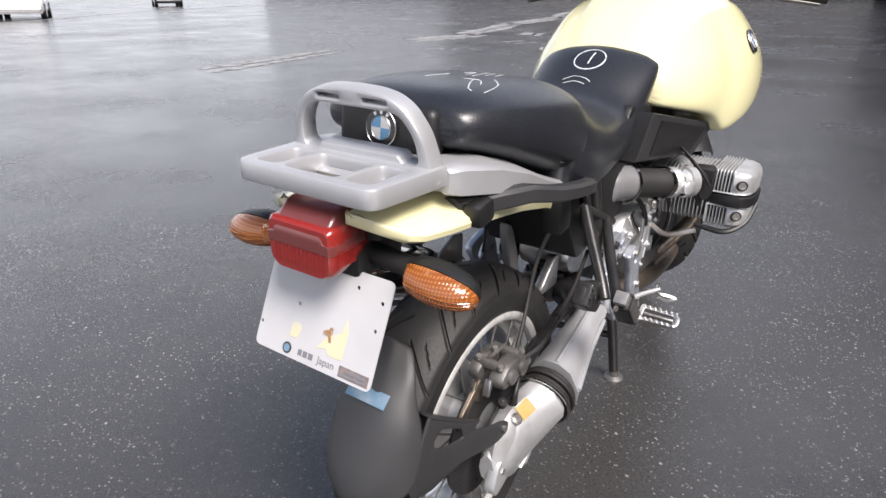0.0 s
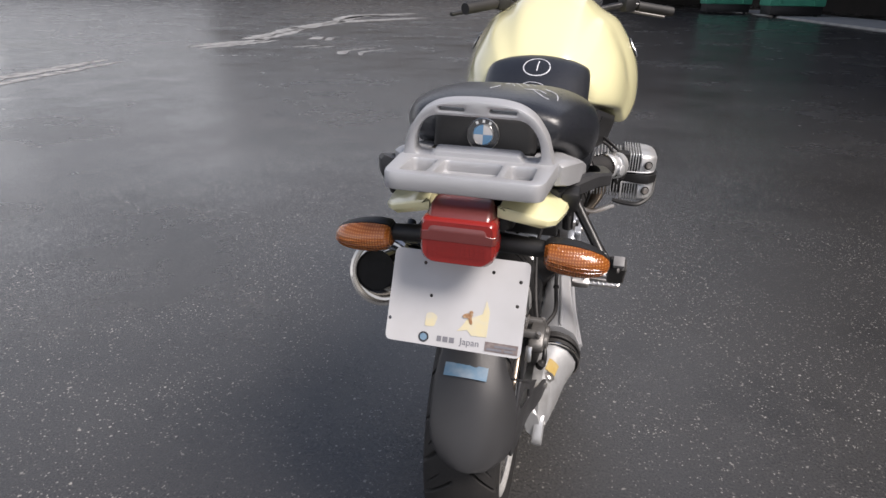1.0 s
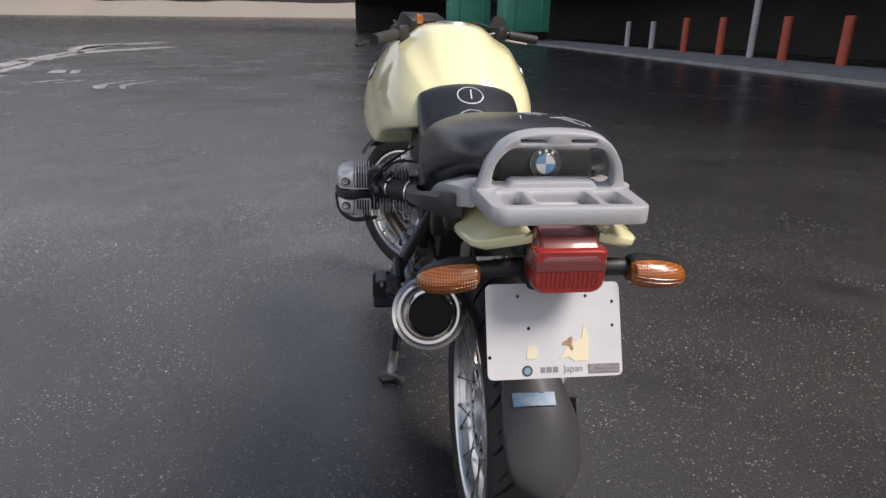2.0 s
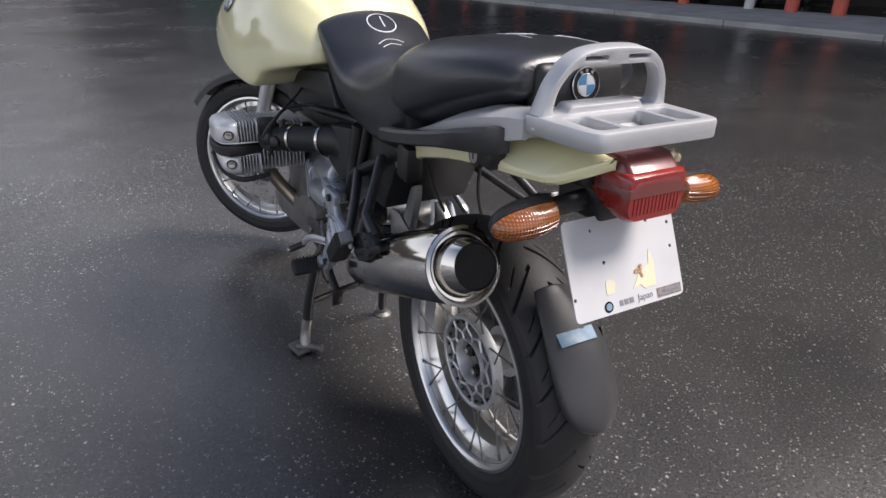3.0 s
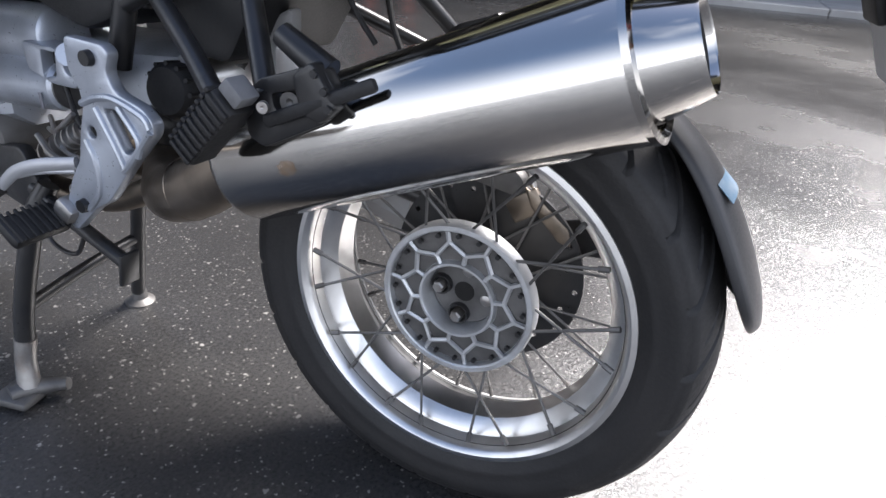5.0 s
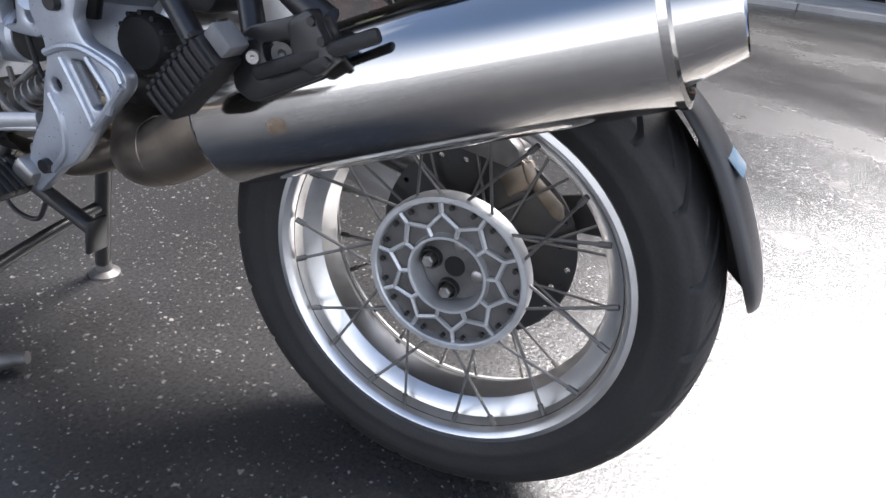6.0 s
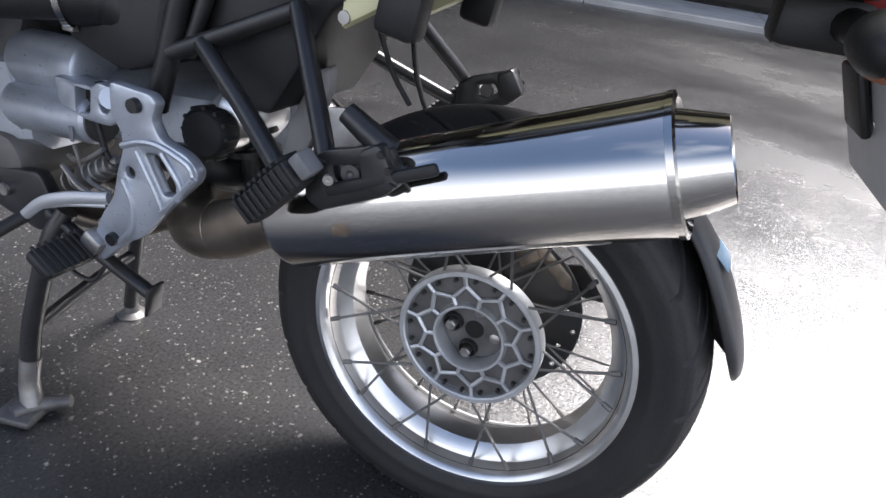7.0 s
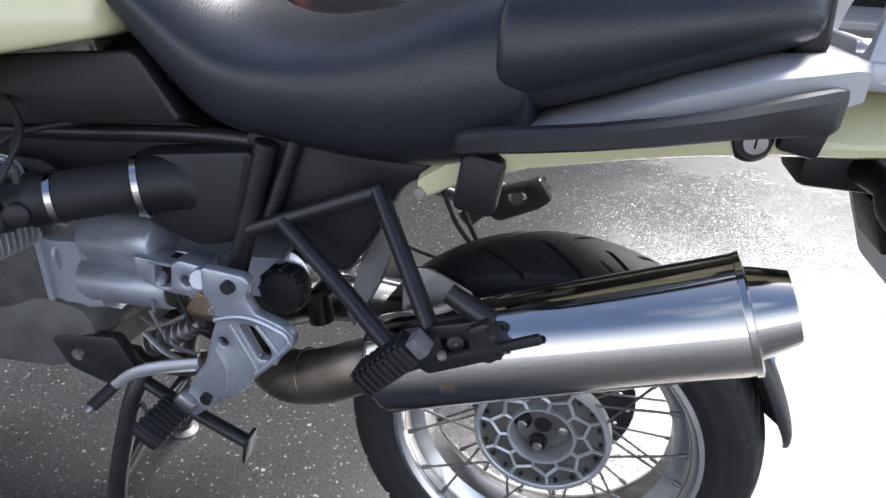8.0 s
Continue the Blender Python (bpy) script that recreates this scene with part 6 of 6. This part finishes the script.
# ---- front end ----
for side in (-1, 1):
    part("fork_leg", moved(tube([(side * 0.085, 0.0, 0.02), (side * 0.085, -0.09, 0.30), (side * 0.085, -0.20, 0.66)], [0.026, 0.027, 0.024], 16), STEER), SILVER, bike, "silver fork leg")
part("front_mudguard", moved(loft([[(u * 0.072, (0.365 + d) * math.cos(a), (0.365 + d) * math.sin(a)) for u, d in ((-1, -0.035), (-0.9, -0.012), (-0.5, 0.006), (0, 0.010), (0.5, 0.006), (0.9, -0.012), (1, -0.035))] for a in np.linspace(radians(38), radians(140), 14)], closed=False), STEER), BLACK, bike, "black plastic front mudguard")
BARS = Matrix.Translation((0.0, 1.15, 0.33)) @ pose(0, 0, 0, 0, 0, 40)
bars = part("handlebar", moved(tube([(-0.42, -0.10, 0.805), (-0.27, -0.05, 0.825), (-0.14, 0.0, 0.80), (0, 0.02, 0.79), (0.14, 0.0, 0.80), (0.27, -0.05, 0.825), (0.42, -0.10, 0.805)], 0.011, 12), BARS), BLACK_PAINT, bike, "black handlebar turned to the left")
for side in (-1, 1):
    part("grip", moved(tube([(side * 0.43, -0.103, 0.804), (side * 0.30, -0.06, 0.821)], 0.0175, 14), BARS), RUBBER, bars, "black rubber grip")
    part("hand_lever", moved(tube([(side * 0.27, -0.02, 0.815), (side * 0.34, -0.01, 0.80), (side * 0.45, -0.045, 0.785)], 0.0065, 8), BARS), DARK_ALLOY if side > 0 else BLACK, bars, "hand lever")
    part("switch_block", moved(block((0.05, 0.05, 0.05), (side * 0.265, -0.045, 0.825), (0, 0, 0), 0.010), BARS), BLACK, bars)
    part("control_hose", moved(tube([(side * 0.26, -0.03, 0.84), (side * 0.20, 0.05, 0.86), (side * 0.10, 0.10, 0.80), (side * 0.05, 0.10, 0.70)], 0.005, 8), BARS), RUBBER, bars)
part("instrument_pod", moved(block((0.20, 0.08, 0.10), (0, 0.12, 0.84), (25, 0, 0), 0.02), BARS), BLACK, bike, "black instrument pod")
part("headlamp", moved(lathe([(0, 0.0), (0, 0.085), (0.04, 0.09), (0.07, 0.06), (0.09, 0.0)], (0, 0.27, 0.70), (0, -1, 0.1), 28), BARS), BLACK, bike, "black headlamp shell")
part("steering_head", tube([(0, 1.18, 0.70), (0, 1.10, 1.06)], 0.04, 16), BLACK_PAINT, bike, "black steering head")
part("mirror", moved(lathe([(0, 0.0), (0.0, 0.036), (0.012, 0.045), (0.02, 0.043), (0.02, 0)], (0.30, 0.00, 0.845), (-0.2, -1, 0.1), 24), BARS), BLACK, bars)
part("side_reflector", moved(block((0.03, 0.012, 0.03), (-0.15, -0.02, 0.87), bevel=0.004), BARS), AMBER, bars, "small amber reflector")


# ---- the yard's edge ----
def post(name, x, y, h, r, mat, label, group):
    ob = mesh_object(name, lathe([(0, 0.0), (0, r), (h - 0.02, r), (h, r * 0.7), (h, 0)], (0, 0, 0), (0, 0, 1), 14), mat)
    ob.location = (x, y, 0.09)
    return tagged(ob, label, "post", group)


for y in (7.2, 8.3, 11.4, 13.2, 16.0, 18.7, 22.5, 25.3):
    post("bollard", 14.0, y, 1.40, 0.15, RED_POST, "faded red steel bollard on the kerb strip", "red bollards")
for y in (28.4, 31.2):
    post("guard_post", 14.0, y, 1.25, 0.13, PALE_POST, "pale grey steel guard post on the kerb strip", "grey posts")
for y in (9.4, 20.5, 46.6):
    post("canopy_pole", 14.0, y, 3.2, 0.12, PALE_POST, "tall grey pole carrying the building's upper storey", "canopy poles")


def green_container(x, y, turn=0.0):
    root = new("waste_container")
    root.matrix_world = pose(x, y, 0.0, 0, 0, turn)
    tagged(root, "green painted steel waste container standing by the kerb", "container", "green containers")
    part("body", block((1.6, 1.5, 1.15), (0, 0, 0.92), bevel=0.04), GREEN, root)
    part("base", block((1.5, 1.4, 0.28), (0, 0, 0.22), bevel=0.02), BLACK, root)
    for s in (-1, 1):
        part("rib", block((0.06, 0.05, 1.1), (s * 0.5, -0.765, 0.92), bevel=0.01), GREEN, root)
        part("wheel", lathe([(-0.03, 0), (-0.03, 0.08), (0.03, 0.08), (0.03, 0)], (s * 0.6, -0.6, 0.08), (1, 0, 0), 18), RUBBER, root)
    part("lid", block((1.66, 1.56, 0.10), (0, 0, 1.55), bevel=0.03), GREEN, root)
    return root


green_container(11.6, 43.5).scale = (1.9, 1.9, 1.9)
green_container(8.9, 50.0).scale = (1.9, 1.9, 1.9)


def parked_car(x, y, turn, paint, label):
    """A small hatchback: lower body, cabin with glass, four wheels, bumpers, grille."""
    root = new("parked_car")
    root.matrix_world = pose(x, y, 0, 0, 0, turn)
    tagged(root, label, "car", "parked cars")
    rings = [[(u * w, yy, v) for u, v in ((-0.9, z0), (0.9, z0), (1, z0 + 0.12), (1, z1 - 0.12), (0.9, z1), (-0.9, z1), (-1, z1 - 0.12), (-1, z0 + 0.12))] for yy, w, z0, z1 in ((-2.0, 0.74, 0.32, 0.70), (-1.9, 0.82, 0.22, 0.82), (-1.0, 0.84, 0.20, 0.92), (1.2, 0.84, 0.20, 0.95), (1.85, 0.82, 0.22, 0.95), (1.98, 0.74, 0.34, 0.85))]
    part("body", loft(rings), paint, root)
    cabin = part("cabin", loft([[(u * w, yy, z) for u in (-1, 1) for yy in ((y0, y1) if u < 0 else (y1, y0))] for z, w, y0, y1 in ((0.93, 0.78, -1.0, 1.80), (1.46, 0.62, -0.25, 1.45))]), paint, root)
    for s in (-1, 1):
        part("window", block((0.01, 1.35, 0.34), (s * 0.705, 0.55, 1.19), (0, s * -17, 0), 0.01), SOOT_SHADE_BLACK, cabin)
        part("headlamp", block((0.30, 0.06, 0.14), (s * 0.55, -1.93, 0.66), bevel=0.03), RIM, root)
        for yy in (-1.25, 1.25):
            wheel = part("wheel", lathe([(-0.09, 0.0), (-0.09, 0.20), (-0.10, 0.21), (-0.10, 0.29), (0.10, 0.29), (0.10, 0.21), (0.09, 0.20), (0.09, 0.0)], (s * 0.76, yy, 0.29), (1, 0, 0), 28), RUBBER, root)
            part("wheel_trim", lathe([(0.0, 0.0), (0.0, 0.20), (0.02, 0.19), (0.03, 0.05), (0.03, 0.0)], (s * 0.855, yy, 0.29), (s, 0, 0), 28), RIM, wheel)
    part("bumper", block((1.5, 0.12, 0.12), (0, -1.98, 0.42), bevel=0.03), RIM if paint is CAR_DARK else paint, root)
    for k in range(4):
        part("grille_slat", block((0.9, 0.03, 0.018), (0, -1.99, 0.54 + 0.05 * k), bevel=0.004), RIM, root)
    return root


parked_car(-28.5, 12.5, 60, CAR_WHITE, "small white hatchback parked across the yard")
parked_car(-40.0, 27.0, 60, CAR_DARK, "small dark hatchback parked across the yard")
parked_car(16.8, 11.3, -90, CAR_DARK, "dark car parked under the building's open floor")


def scuff(name, pts, width, label):
    """A worn streak of old marking, laid 4 mm over the asphalt."""
    line = smooth_line([(x, y, 0) for x, y in pts], 8)
    bm = bmesh.new()
    rows = []
    for k, p in enumerate(line):
        way = (line[min(k + 1, len(line) - 1)] - line[max(k - 1, 0)]).normalized()
        side = Vector((-way.y, way.x, 0))
        w = width * (0.35 + 0.65 * math.sin(math.pi * (k + 0.5) / len(line))) * (0.7 + 0.6 * noise.noise(p * 3.1))
        rows.append([bm.verts.new((*(p + side * w * s * (0.8 + 0.4 * noise.noise(p * 5 + Vector((s, 0, 0)))))[:2], 0.004)) for s in (-1, 1)])
    for a, b in zip(rows, rows[1:]):
        bm.faces.new((a[0], a[1], b[1], b[0]))
    return tagged(mesh_object(name, bm, ROAD_PAINT, False), label, "marking", kind="structure")


for pts, w in ((((-7.9, 5.3), (-8.2, 7.0), (-8.5, 8.8)), 0.16), (((-8.8, 11.8), (-8.6, 13.0), (-8.4, 14.6)), 0.28), (((-8.9, 14.5), (-9.4, 17.0), (-10.3, 20.5)), 0.30), (((-10.2, 19.5), (-10.6, 23.0), (-11.3, 27.0)), 0.30),
               (((-10.8, 24.5), (-10.0, 28.0), (-8.8, 31.5)), 0.35), (((-4.9, 11.2), (-5.1, 12.0), (-4.8, 13.0)), 0.10), (((-6.6, 12.5), (-6.3, 13.2)), 0.12), (((-11.5, 27), (-12.5, 33), (-11.0, 38)), 0.5), (((-7.2, 15.0), (-7.5, 16.0)), 0.15)):
    scuff("worn_marking", [(x + 0.45, y - 0.9 * w) for x, y in pts], w * 1.3, "worn pale scuff of old marking on asphalt")
    scuff("worn_marking", pts, w * 1.9, "worn pale scuff of old marking on asphalt")
scuff("painted_line", [(-22, 5.5), (-26.4, 12.3), (-31.6, 20), (-41, 41)], 0.22, "thin white painted line across the yard")
